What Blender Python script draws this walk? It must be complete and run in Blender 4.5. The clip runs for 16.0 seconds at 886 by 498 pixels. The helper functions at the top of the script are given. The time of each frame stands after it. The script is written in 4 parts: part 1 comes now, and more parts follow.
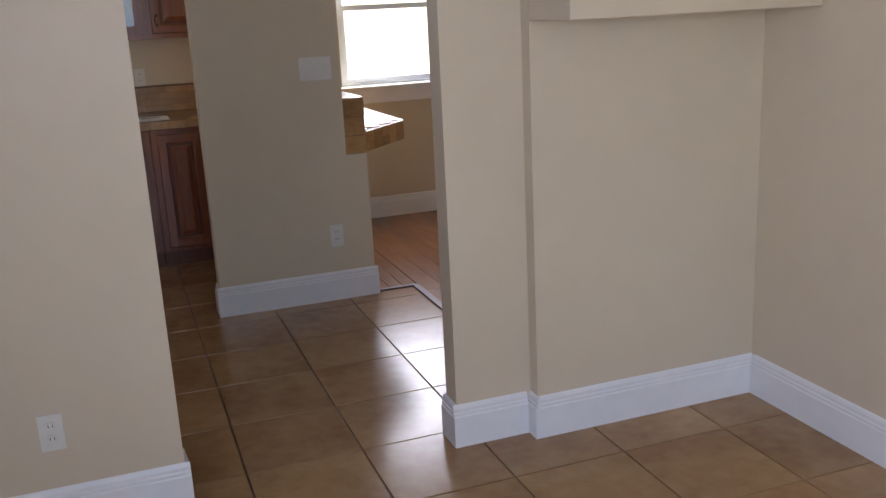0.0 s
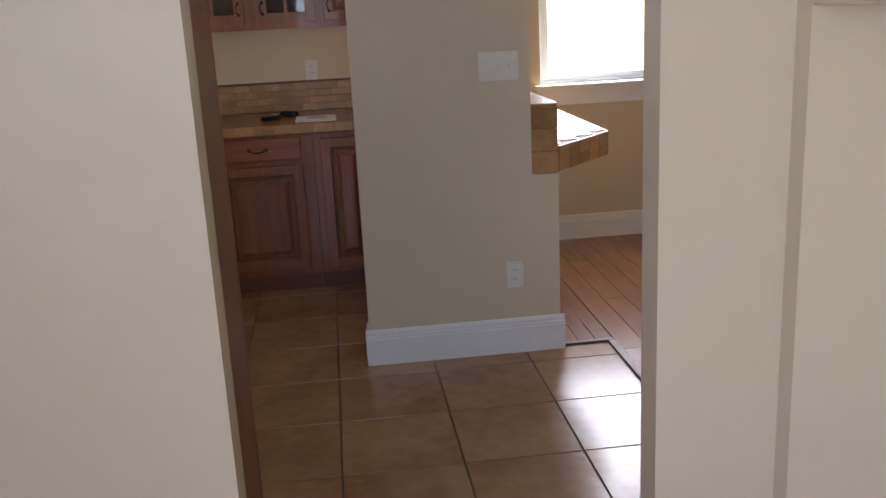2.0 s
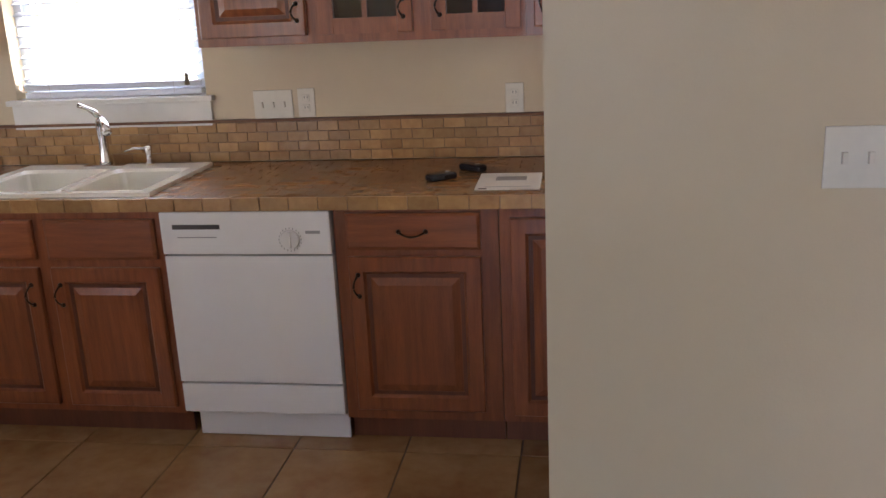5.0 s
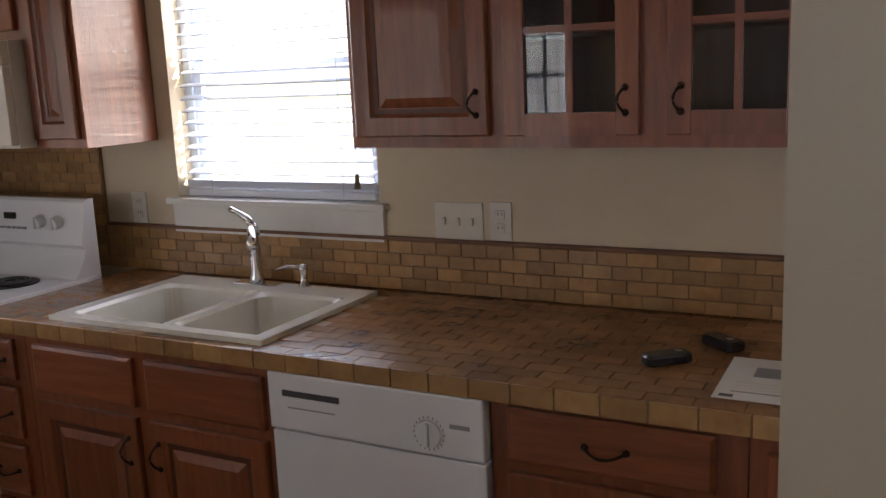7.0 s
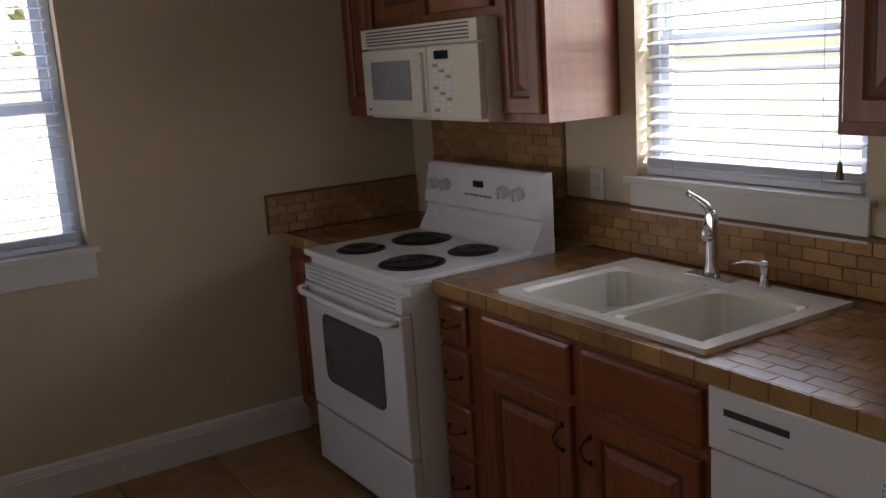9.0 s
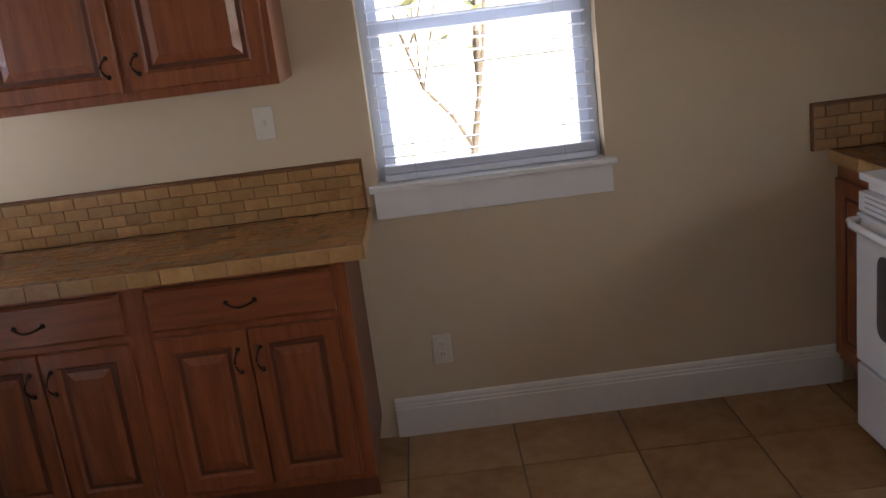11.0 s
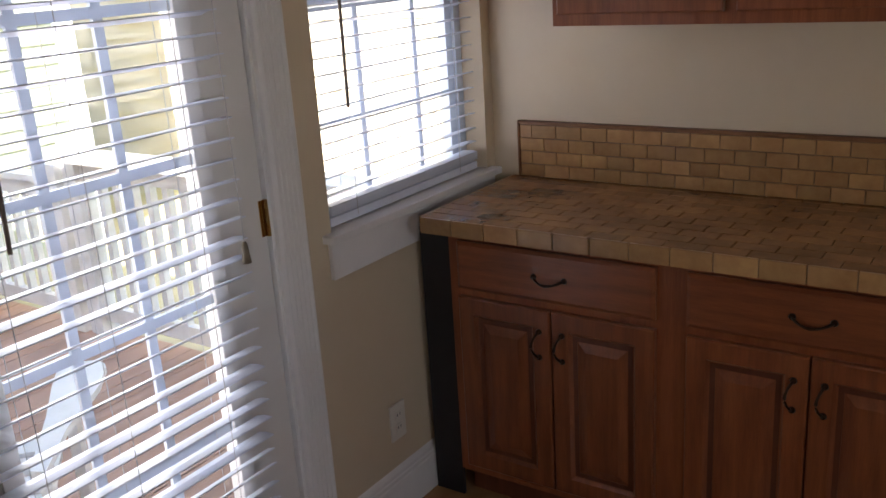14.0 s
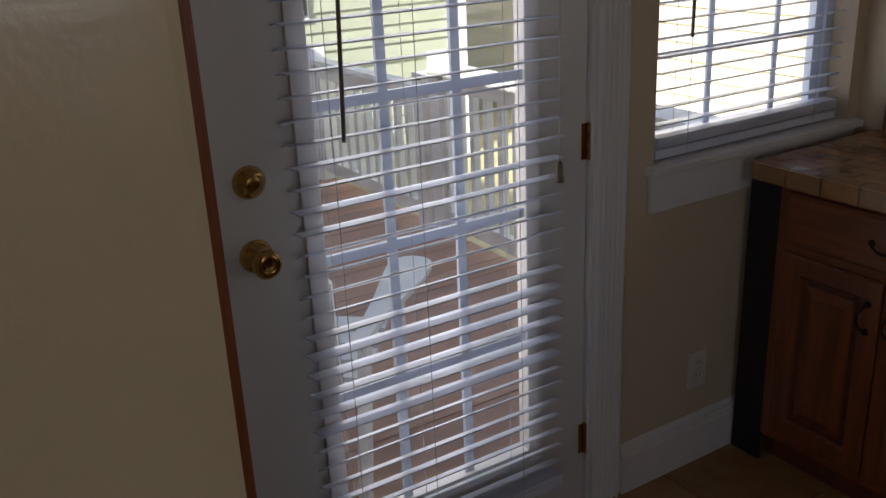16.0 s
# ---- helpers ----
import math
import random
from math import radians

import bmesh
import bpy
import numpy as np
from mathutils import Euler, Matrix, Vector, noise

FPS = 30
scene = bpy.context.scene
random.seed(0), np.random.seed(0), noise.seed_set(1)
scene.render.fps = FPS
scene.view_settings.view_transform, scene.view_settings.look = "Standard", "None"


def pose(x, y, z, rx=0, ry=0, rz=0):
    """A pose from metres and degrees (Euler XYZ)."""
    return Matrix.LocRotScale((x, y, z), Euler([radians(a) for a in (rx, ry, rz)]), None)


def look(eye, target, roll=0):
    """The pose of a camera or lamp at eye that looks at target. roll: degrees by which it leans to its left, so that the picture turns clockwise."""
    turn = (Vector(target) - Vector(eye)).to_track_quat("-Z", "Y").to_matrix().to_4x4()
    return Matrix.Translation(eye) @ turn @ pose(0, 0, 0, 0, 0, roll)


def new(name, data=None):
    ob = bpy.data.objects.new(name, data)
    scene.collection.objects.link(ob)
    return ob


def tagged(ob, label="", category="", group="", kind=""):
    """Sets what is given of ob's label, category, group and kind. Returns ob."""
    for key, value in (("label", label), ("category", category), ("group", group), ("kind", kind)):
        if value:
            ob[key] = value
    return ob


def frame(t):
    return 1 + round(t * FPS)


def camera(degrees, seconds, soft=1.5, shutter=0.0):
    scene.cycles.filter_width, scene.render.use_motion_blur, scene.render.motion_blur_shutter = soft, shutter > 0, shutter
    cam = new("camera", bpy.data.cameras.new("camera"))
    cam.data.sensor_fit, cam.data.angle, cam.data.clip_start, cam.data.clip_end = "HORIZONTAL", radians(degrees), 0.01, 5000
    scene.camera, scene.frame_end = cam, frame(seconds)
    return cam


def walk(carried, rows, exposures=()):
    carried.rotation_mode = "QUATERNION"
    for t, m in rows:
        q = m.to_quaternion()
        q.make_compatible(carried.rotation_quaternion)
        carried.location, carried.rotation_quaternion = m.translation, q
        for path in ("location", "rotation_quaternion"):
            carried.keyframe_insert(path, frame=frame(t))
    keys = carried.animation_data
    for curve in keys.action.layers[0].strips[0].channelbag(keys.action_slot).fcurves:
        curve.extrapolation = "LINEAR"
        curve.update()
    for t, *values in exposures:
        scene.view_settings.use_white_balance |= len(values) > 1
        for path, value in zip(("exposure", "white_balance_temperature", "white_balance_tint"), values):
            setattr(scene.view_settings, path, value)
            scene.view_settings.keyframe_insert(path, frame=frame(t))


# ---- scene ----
cam = camera(51.7, 16.0)
PATH = [
    (0, (0.663, 1.628, 1.49), (1.31, 3.45, 0.979), -2.9),
    (0.5, (0.663, 1.861, 1.486), (1.26, 3.705, 0.991), -1.8),
    (1, (0.741, 2.074, 1.481), (1.302, 3.926, 0.975), -4.2),
    (1.5, (0.939, 2.319, 1.472), (1.329, 4.218, 0.982), -4.0),
    (2, (1.008, 2.583, 1.472), (1.219, 4.504, 0.955), -2.9),
    (2.5, (1.014, 2.923, 1.498), (1.146, 4.862, 1.025), -3.2),
    (3, (1.069, 3.222, 1.469), (1.168, 5.145, 0.929), -5.5),
    (3.2, (1.188, 3.375, 1.475), (1.199, 5.302, 0.938), -5.9),
    (5.3, (1.154, 4.682, 1.549), (0.762, 6.566, 1.001), -2.9),
    (5.5, (1.158, 4.802, 1.536), (0.684, 6.666, 0.986), -3.5),
    (6, (1.07, 5.108, 1.549), (0.554, 6.981, 1.073), -2.5),
    (6.5, (1.089, 5.365, 1.561), (0.453, 7.216, 1.146), -4.0),
    (7, (1.159, 5.638, 1.575), (0.233, 7.37, 1.198), -2.5),
    (7.5, (1.106, 5.73, 1.596), (-0.027, 7.336, 1.226), -2.8),
    (8, (1.053, 5.738, 1.593), (-0.219, 7.231, 1.199), -2.6),
    (8.5, (1.057, 5.792, 1.605), (-0.42, 7.079, 1.201), -2.0),
    (9, (1.048, 5.84, 1.618), (-0.604, 6.889, 1.207), -3.7),
    (9.5, (0.983, 5.869, 1.585), (-0.812, 6.646, 1.172), -4.8),
    (9.8, (0.918, 5.845, 1.555), (-0.93, 6.509, 1.175), -5.0),
    (10, (0.826, 5.879, 1.576), (-1.047, 6.457, 1.176), -5.0),
    (10.2, (0.774, 5.891, 1.581), (-1.116, 6.383, 1.148), -5.3),
    (12.3, (0.375, 6.015, 1.629), (-1.429, 5.374, 1.05), -8.7),
    (12.5, (0.381, 6.016, 1.612), (-1.415, 5.36, 1.025), -8.4),
    (13, (0.287, 5.977, 1.608), (-1.47, 5.233, 1.009), -5.8),
    (13.5, (0.054, 5.877, 1.611), (-1.619, 4.95, 1.026), -4.6),
    (14, (-0.133, 5.704, 1.596), (-1.692, 4.608, 0.988), -3.8),
    (14.5, (-0.332, 5.573, 1.643), (-1.617, 4.197, 0.969), -2.2),
    (15, (-0.393, 5.614, 1.545), (-1.421, 4.037, 0.869), -4.6),
    (15.2, (-0.39, 5.599, 1.549), (-1.368, 4.005, 0.843), -4.0),
    (15.5, (-0.335, 5.627, 1.521), (-1.305, 4.007, 0.862), -3.3),
    (16, (-0.195, 5.78, 1.568), (-1.178, 4.184, 0.869), -2.6),
]
walk(cam, [(t, look(eye, target, roll)) for t, eye, target, roll in PATH],
     [(0.0, 2.1), (2.0, 2.45), (3.0, 2.6), (5.5, 3.05), (6.5, 2.5), (8.0, 1.65), (9.0, 1.65), (10.0, 1.95), (12.5, 2.6), (13.5, 2.55), (14.5, 1.25), (15.2, 0.75), (16.0, 0.8)])

# ---- light ----
world = bpy.data.worlds.new("world")
scene.world = world
world.use_nodes = True
wn = world.node_tree
sky = wn.nodes.new("ShaderNodeTexSky")
sky.sky_type, sky.sun_disc = "NISHITA", False
SUN_EL, SUN_AZ = radians(35), radians(60)
sky.sun_elevation, sky.sun_rotation = SUN_EL, SUN_AZ
wn.links.new(sky.outputs[0], wn.nodes["Background"].inputs[0])
wn.nodes["Background"].inputs[1].default_value = 0.15
sun = new("sun", bpy.data.lights.new("sun", "SUN"))
sun.data.energy, sun.data.angle, sun.data.color = 5.0, radians(0.5), (1.0, 0.93, 0.82)
sun_from = Vector((math.sin(SUN_AZ) * math.cos(SUN_EL), math.cos(SUN_AZ) * math.cos(SUN_EL), math.sin(SUN_EL)))
sun.matrix_world = look(sun_from * 20, (0, 0, 0))


def window_lamp(name, x, y, z, w, h, rz, power, tone=(0.96, 0.89, 0.97)):
    """Sky light that enters through one opening; rz turns it from facing -y."""
    ld = bpy.data.lights.new(name, "AREA")
    ld.shape, ld.size, ld.size_y, ld.energy, ld.color = "RECTANGLE", w, h, power, tone
    ob = new(name, ld)
    ob.matrix_world = pose(x, y, z, -90, 0, rz)
    return ob


window_lamp("sky_light_north", -0.8, 8.26, 1.6, 0.9, 0.9, 0, 4)
window_lamp("sky_light_dining", 2.66, 8.26, 1.55, 0.9, 1.1, 0, 8)
window_lamp("sky_light_west", -2.80, 6.1, 1.5, 0.8, 1.0, 90, 2.5)
window_lamp("sky_light_living", 1.1, -1.42, 1.42, 2.1, 1.3, 180, 8.5, (0.50, 0.60, 1.0))
window_lamp("sky_light_living_west", -0.60, 1.55, 1.5, 1.3, 1.1, 90, 17, (0.57, 0.65, 1.0))
window_lamp("sky_light_door", -1.163, 3.92, 1.1, 0.5, 1.6, 180, 2.5, (0.96, 0.90, 0.97))
window_lamp("sky_light_south", -2.207, 3.98, 1.5, 0.7, 1.1, 180, 1.6, (0.96, 0.90, 0.97))


# ---- materials ----
def mat(name, col, rough=0.5, metal=0.0, col2=None, scale=6.0, stretch=(1, 1, 1), amount=1.0, bump=0.0, bscale=60.0,
        rand=0.0, island=False, coat=0.0, detail=4.0, rvar=0.0, spec=0.5):
    """Paint, wood, stone or metal: two colours mixed by noise at two scales, fine relief and a shade of its own for each piece."""
    m = bpy.data.materials.new(name)
    m.use_nodes = True
    n, l = m.node_tree.nodes, m.node_tree.links
    b = n["Principled BSDF"]
    b.inputs["Roughness"].default_value, b.inputs["Metallic"].default_value = rough, metal
    b.inputs["Coat Weight"].default_value = coat
    b.inputs["Specular IOR Level"].default_value = spec
    co = n.new("ShaderNodeTexCoord")
    mp = n.new("ShaderNodeMapping")
    mp.inputs["Scale"].default_value = stretch
    if rand and not island:
        info = n.new("ShaderNodeObjectInfo")
        sh = n.new("ShaderNodeVectorMath")
        sh.operation = "MULTIPLY_ADD"
        sh.inputs[1].default_value = (9, 7, 5)
        l.new(info.outputs["Random"], sh.inputs[0])
        l.new(co.outputs["Object"], sh.inputs[2])
        l.new(sh.outputs[0], mp.inputs["Vector"])
        rnd = info.outputs["Random"]
    else:
        l.new(co.outputs["Object"], mp.inputs["Vector"])
        rnd = None
        if rand:
            geo = n.new("ShaderNodeNewGeometry")
            rnd = geo.outputs["Random Per Island"]
    t1, t2 = n.new("ShaderNodeTexNoise"), n.new("ShaderNodeTexNoise")
    t1.inputs["Scale"].default_value, t1.inputs["Detail"].default_value = scale, detail
    t2.inputs["Scale"].default_value, t2.inputs["Detail"].default_value = scale * 7, detail
    for t in (t1, t2):
        l.new(mp.outputs[0], t.inputs["Vector"])
    add = n.new("ShaderNodeMath")
    add.operation = "MULTIPLY_ADD"
    add.inputs[1].default_value = 0.45
    l.new(t2.outputs[0], add.inputs[0])
    l.new(t1.outputs[0], add.inputs[2])
    rng = n.new("ShaderNodeMapRange")
    rng.inputs["From Min"].default_value, rng.inputs["From Max"].default_value = 0.5, 0.95
    rng.inputs["To Max"].default_value = amount
    l.new(add.outputs[0], rng.inputs["Value"])
    mix = n.new("ShaderNodeMix")
    mix.data_type = "RGBA"
    mix.inputs["A"].default_value = (*col, 1)
    mix.inputs["B"].default_value = (*(col2 or [c * 0.9 for c in col]), 1)
    l.new(rng.outputs[0], mix.inputs["Factor"])
    out = mix.outputs["Result"]
    if rnd is not None:
        hsv = n.new("ShaderNodeHueSaturation")
        r2 = n.new("ShaderNodeMapRange")
        r2.inputs["To Min"].default_value, r2.inputs["To Max"].default_value = 1 - rand, 1 + rand
        l.new(rnd, r2.inputs["Value"])
        l.new(r2.outputs[0], hsv.inputs["Value"])
        l.new(out, hsv.inputs["Color"])
        out = hsv.outputs[0]
    l.new(out, b.inputs["Base Color"])
    if rvar:
        r3 = n.new("ShaderNodeMapRange")
        r3.inputs["To Min"].default_value, r3.inputs["To Max"].default_value = rough - rvar, rough + rvar
        l.new(t1.outputs[0], r3.inputs["Value"])
        l.new(r3.outputs[0], b.inputs["Roughness"])
    if bump:
        t3, bp = n.new("ShaderNodeTexNoise"), n.new("ShaderNodeBump")
        t3.inputs["Scale"].default_value, t3.inputs["Detail"].default_value = bscale, 3
        l.new(mp.outputs[0], t3.inputs["Vector"])
        bp.inputs["Strength"].default_value, bp.inputs["Distance"].default_value = bump, 0.003
        l.new(t3.outputs[0], bp.inputs["Height"])
        l.new(bp.outputs[0], b.inputs["Normal"])
    return m


def clear_glass(name, tint=(1, 1, 1), rough=0.0):
    """A thin pane: clear, with a mirror gloss that grows at a slant."""
    m = bpy.data.materials.new(name)
    m.use_nodes = True
    n, l = m.node_tree.nodes, m.node_tree.links
    n.remove(n["Principled BSDF"])
    tr, gl, fr, mx = (n.new("ShaderNodeBsdf" + "Transparent"), n.new("ShaderNodeBsdfGlossy"), n.new("ShaderNodeLayerWeight"), n.new("ShaderNodeMixShader"))
    tr.inputs[0].default_value = (*tint, 1)
    gl.inputs["Roughness"].default_value = rough
    fr.inputs["Blend"].default_value = 0.5
    pw, ml = n.new("ShaderNodeMath"), n.new("ShaderNodeMath")
    pw.operation, ml.operation = "POWER", "MULTIPLY_ADD"
    pw.inputs[1].default_value = 4.0
    ml.inputs[1].default_value, ml.inputs[2].default_value = 0.6, 0.035
    l.new(fr.outputs["Facing"], pw.inputs[0])
    l.new(pw.outputs[0], ml.inputs[0])
    l.new(ml.outputs[0], mx.inputs[0])
    l.new(tr.outputs[0], mx.inputs[1])
    l.new(gl.outputs[0], mx.inputs[2])
    l.new(mx.outputs[0], n["Material Output"].inputs[0])
    return m


M_WALL = mat("wall_paint", (0.63, 0.535, 0.385), 0.42, col2=(0.59, 0.495, 0.35), scale=1.3, bump=0.12, bscale=170, rvar=0.05)
M_CEIL = mat("ceiling_paint", (0.78, 0.76, 0.70), 0.8, bump=0.3, bscale=90)
M_TRIM = mat("white_trim", (0.80, 0.79, 0.77), 0.3, col2=(0.72, 0.72, 0.70), scale=2.5, bump=0.05, bscale=80)
M_DOOR = mat("door_paint", (0.72, 0.70, 0.66), 0.28, col2=(0.67, 0.66, 0.62), scale=2.0, bump=0.06, bscale=60)
M_OAK = mat("oak", (0.27, 0.085, 0.030), 0.32, col2=(0.165, 0.045, 0.016), scale=5, stretch=(9, 9, 0.7), amount=1.0, bump=0.25, bscale=40, rand=0.14, coat=0.15)
M_OAKH = mat("oak_crosswise", (0.28, 0.088, 0.032), 0.32, col2=(0.17, 0.047, 0.017), scale=5, stretch=(0.7, 9, 9), amount=1.0, bump=0.25, bscale=40, rand=0.12, coat=0.15)
M_OAKD = mat("dark_oak_line", (0.12, 0.035, 0.014), 0.45, col2=(0.08, 0.022, 0.01), scale=5, stretch=(8, 8, 0.8))
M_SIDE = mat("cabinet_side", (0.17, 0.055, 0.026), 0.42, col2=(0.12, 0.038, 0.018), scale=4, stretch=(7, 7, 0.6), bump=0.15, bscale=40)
M_GAPBOARD = mat("near_black_board", (0.014, 0.013, 0.016), 0.6, col2=(0.009, 0.008, 0.010), scale=4)
M_TASSEL = mat("tassel_wood", (0.24, 0.20, 0.13), 0.5, col2=(0.17, 0.14, 0.09), scale=30)
M_GAPSHADE = mat("painted_gap_shade", (0.02, 0.014, 0.010), 0.9)
M_TRAV = mat("travertine", (0.44, 0.27, 0.11), 0.30, col2=(0.29, 0.145, 0.052), scale=7, amount=1.0, bump=0.25, bscale=70, rand=0.19, coat=0.1)
M_TRAVI = mat("travertine_top", (0.36, 0.18, 0.065), 0.24, col2=(0.20, 0.09, 0.034), scale=5, amount=1.0, bump=0.2, bscale=70, rand=0.16, island=True, coat=0.2)
M_GROUT = mat("grout", (0.31, 0.18, 0.08), 0.6, col2=(0.24, 0.13, 0.055), scale=20)
M_EDGE = mat("backsplash_cap", (0.22, 0.10, 0.04), 0.4, col2=(0.14, 0.06, 0.025), scale=9, rand=0.1)
M_FTILE = mat("floor_tile", (0.43, 0.27, 0.125), 0.20, col2=(0.27, 0.135, 0.055), scale=2.6, amount=0.9, bump=0.10, bscale=22, rand=0.08, rvar=0.07)
M_FGROUT = mat("floor_grout", (0.16, 0.10, 0.055), 0.8, col2=(0.11, 0.07, 0.04), scale=8)
M_PLANK = mat("wood_floor", (0.30, 0.13, 0.055), 0.24, col2=(0.20, 0.08, 0.034), scale=4, stretch=(8, 0.8, 8), amount=0.7, bump=0.1, bscale=40, rand=0.12)
M_STRIP = mat("threshold_wood", (0.13, 0.05, 0.022), 0.35, col2=(0.08, 0.03, 0.015), stretch=(8, 0.6, 8))
M_APPL = mat("white_enamel", (0.80, 0.81, 0.83), 0.18, col2=(0.77, 0.78, 0.80), scale=2, coat=0.2)
M_APPL2 = mat("almond_enamel", (0.77, 0.73, 0.64), 0.25, col2=(0.72, 0.68, 0.59), scale=2)
M_FRIDGE = mat("pebbled_enamel", (0.66, 0.56, 0.37), 0.25, col2=(0.60, 0.50, 0.32), scale=1.5, bump=0.2, bscale=110, coat=0.25)
M_BLACK = mat("black_coil", (0.012, 0.012, 0.013), 0.45)
M_OVENG = mat("oven_glass", (0.085, 0.085, 0.09), 0.08, col2=(0.075, 0.075, 0.08), coat=0.5)
M_GREYP = mat("grey_plastic", (0.28, 0.29, 0.31), 0.4)
M_INK = mat("dark_print", (0.05, 0.05, 0.055), 0.5)
M_CHROME = mat("chrome", (0.75, 0.76, 0.78), 0.12, 1.0)
M_BRASS = mat("brass", (0.62, 0.40, 0.13), 0.16, 1.0, col2=(0.5, 0.3, 0.09))
M_BRONZE = mat("dark_bronze", (0.045, 0.028, 0.018), 0.35, 0.8)
M_PORC = mat("sink_porcelain", (0.80, 0.78, 0.70), 0.12, col2=(0.76, 0.74, 0.66), scale=3, coat=0.3)
M_PLATE = mat("outlet_plastic", (0.74, 0.71, 0.63), 0.3)
M_SLAT = mat("blind_slat", (0.78, 0.82, 0.90), 0.35, col2=(0.68, 0.73, 0.83), scale=3, rand=0.05)
M_SASH = mat("window_vinyl", (0.62, 0.68, 0.76), 0.35, col2=(0.56, 0.62, 0.70), scale=3)
M_CORD = mat("blind_cord", (0.55, 0.55, 0.55), 0.7)
M_WAND = mat("blind_wand", (0.20, 0.17, 0.14), 0.3)
M_GLASS = clear_glass("window_glass")
M_GLASSD = clear_glass("cabinet_glass", (0.82, 0.86, 0.86), 0.02)
M_PAPER = mat("paper", (0.82, 0.82, 0.80), 0.6)
M_PHONE = mat("black_rubber", (0.015, 0.015, 0.018), 0.25)
M_DECK = mat("deck_boards", (0.46, 0.28, 0.20), 0.7, col2=(0.36, 0.21, 0.15), scale=4, stretch=(0.7, 8, 8), rand=0.15, bump=0.3, bscale=30)
M_SIDING = mat("siding", (0.42, 0.46, 0.37), 0.65, col2=(0.37, 0.41, 0.33), scale=3, rand=0.04)
M_RAILW = mat("painted_rail", (0.86, 0.86, 0.84), 0.5, col2=(0.70, 0.70, 0.67), scale=5, rand=0.04)
M_CHAIR = mat("white_resin", (0.82, 0.84, 0.86), 0.35)
M_GREEN = mat("leaves", (0.16, 0.16, 0.06), 0.6, col2=(0.08, 0.09, 0.035), scale=8, rand=0.3, island=True)
M_BARK = mat("bark", (0.13, 0.10, 0.075), 0.9, col2=(0.08, 0.06, 0.045), scale=12, bump=0.6, bscale=30)
M_GRASS = mat("dry_lawn", (0.50, 0.46, 0.33), 0.9, col2=(0.36, 0.36, 0.20), scale=0.6, bump=0.4, bscale=20)
M_STUCCO = mat("pale_stucco", (0.78, 0.70, 0.56), 0.8, col2=(0.72, 0.64, 0.50), scale=2, bump=0.3, bscale=60)
M_ROOF = mat("roof_shingle", (0.12, 0.11, 0.10), 0.9, col2=(0.08, 0.07, 0.065), scale=6)
M_POT = mat("dark_pot", (0.03, 0.035, 0.04), 0.5)
M_DISP = mat("display", (0.01, 0.02, 0.02), 0.1)


# ---- helpers of the scene ----
def bx(bm, x0, y0, z0, x1, y1, z1, bev=0.0):
    r = bmesh.ops.create_cube(bm, size=1.0)["verts"]
    for v in r:
        v.co = Vector((x0 + (v.co.x + 0.5) * (x1 - x0), y0 + (v.co.y + 0.5) * (y1 - y0), z0 + (v.co.z + 0.5) * (z1 - z0)))
    if bev:
        bmesh.ops.bevel(bm, geom=list({e for v in r for e in v.link_edges}), offset=bev, segments=2, affect="EDGES", profile=0.6)


def box(x0, y0, z0, x1, y1, z1, bev=0.0):
    bm = bmesh.new()
    bx(bm, x0, y0, z0, x1, y1, z1, bev)
    return bm


def cyl(bm, a, b, r, seg=16, r2=None):
    a, b = Vector(a), Vector(b)
    q = (b - a).to_track_quat("Z", "Y").to_matrix().to_4x4()
    m = Matrix.Translation((a + b) / 2) @ q
    bmesh.ops.create_cone(bm, cap_ends=True, segments=seg, radius1=r, radius2=r if r2 is None else r2, depth=(b - a).length, matrix=m)


def tube(bm, pts, r, seg=10):
    pts = [Vector(p) for p in pts]
    rings = []
    for i, p in enumerate(pts):
        d = (pts[min(i + 1, len(pts) - 1)] - pts[max(i - 1, 0)]).normalized()
        q = d.to_track_quat("Z", "Y")
        rr = r[i] if isinstance(r, (list, tuple)) else r
        rings.append([bm.verts.new(p + q @ Vector((math.cos(a) * rr, math.sin(a) * rr, 0))) for a in [2 * math.pi * k / seg for k in range(seg)]])
    for a, b in zip(rings, rings[1:]):
        for k in range(seg):
            bm.faces.new((a[k], a[(k + 1) % seg], b[(k + 1) % seg], b[k]))
    bm.faces.new(rings[0][::-1])
    bm.faces.new(rings[-1])


def lathe(bm, prof, seg=24, m=None):
    """Turn a profile of (radius, height) about z."""
    m = m or Matrix()
    rings = [[bm.verts.new(m @ Vector((math.cos(2 * math.pi * k / seg) * r, math.sin(2 * math.pi * k / seg) * r, z))) for k in range(seg)] for r, z in prof]
    for a, b in zip(rings, rings[1:]):
        for k in range(seg):
            bm.faces.new((a[k], a[(k + 1) % seg], b[(k + 1) % seg], b[k]))
    bm.faces.new(rings[0][::-1])
    bm.faces.new(rings[-1])


def slab(bm, w, h, rings, y0=0.0, back=0.0):
    """A front of width w and height h in the xz plane, facing -y; rings of (inset, depth) go inwards, depth above y0."""
    loops = []
    for ins, d in [(0.0, back)] + list(rings):
        loops.append([bm.verts.new((x, y0 - d, z)) for x, z in ((ins, ins), (w - ins, ins), (w - ins, h - ins), (ins, h - ins))])
    for a, b in zip(loops, loops[1:]):
        for k in range(4):
            bm.faces.new((a[k], a[(k + 1) % 4], b[(k + 1) % 4], b[k]))
    bm.faces.new(loops[-1])
    bm.faces.new(loops[0][::-1])


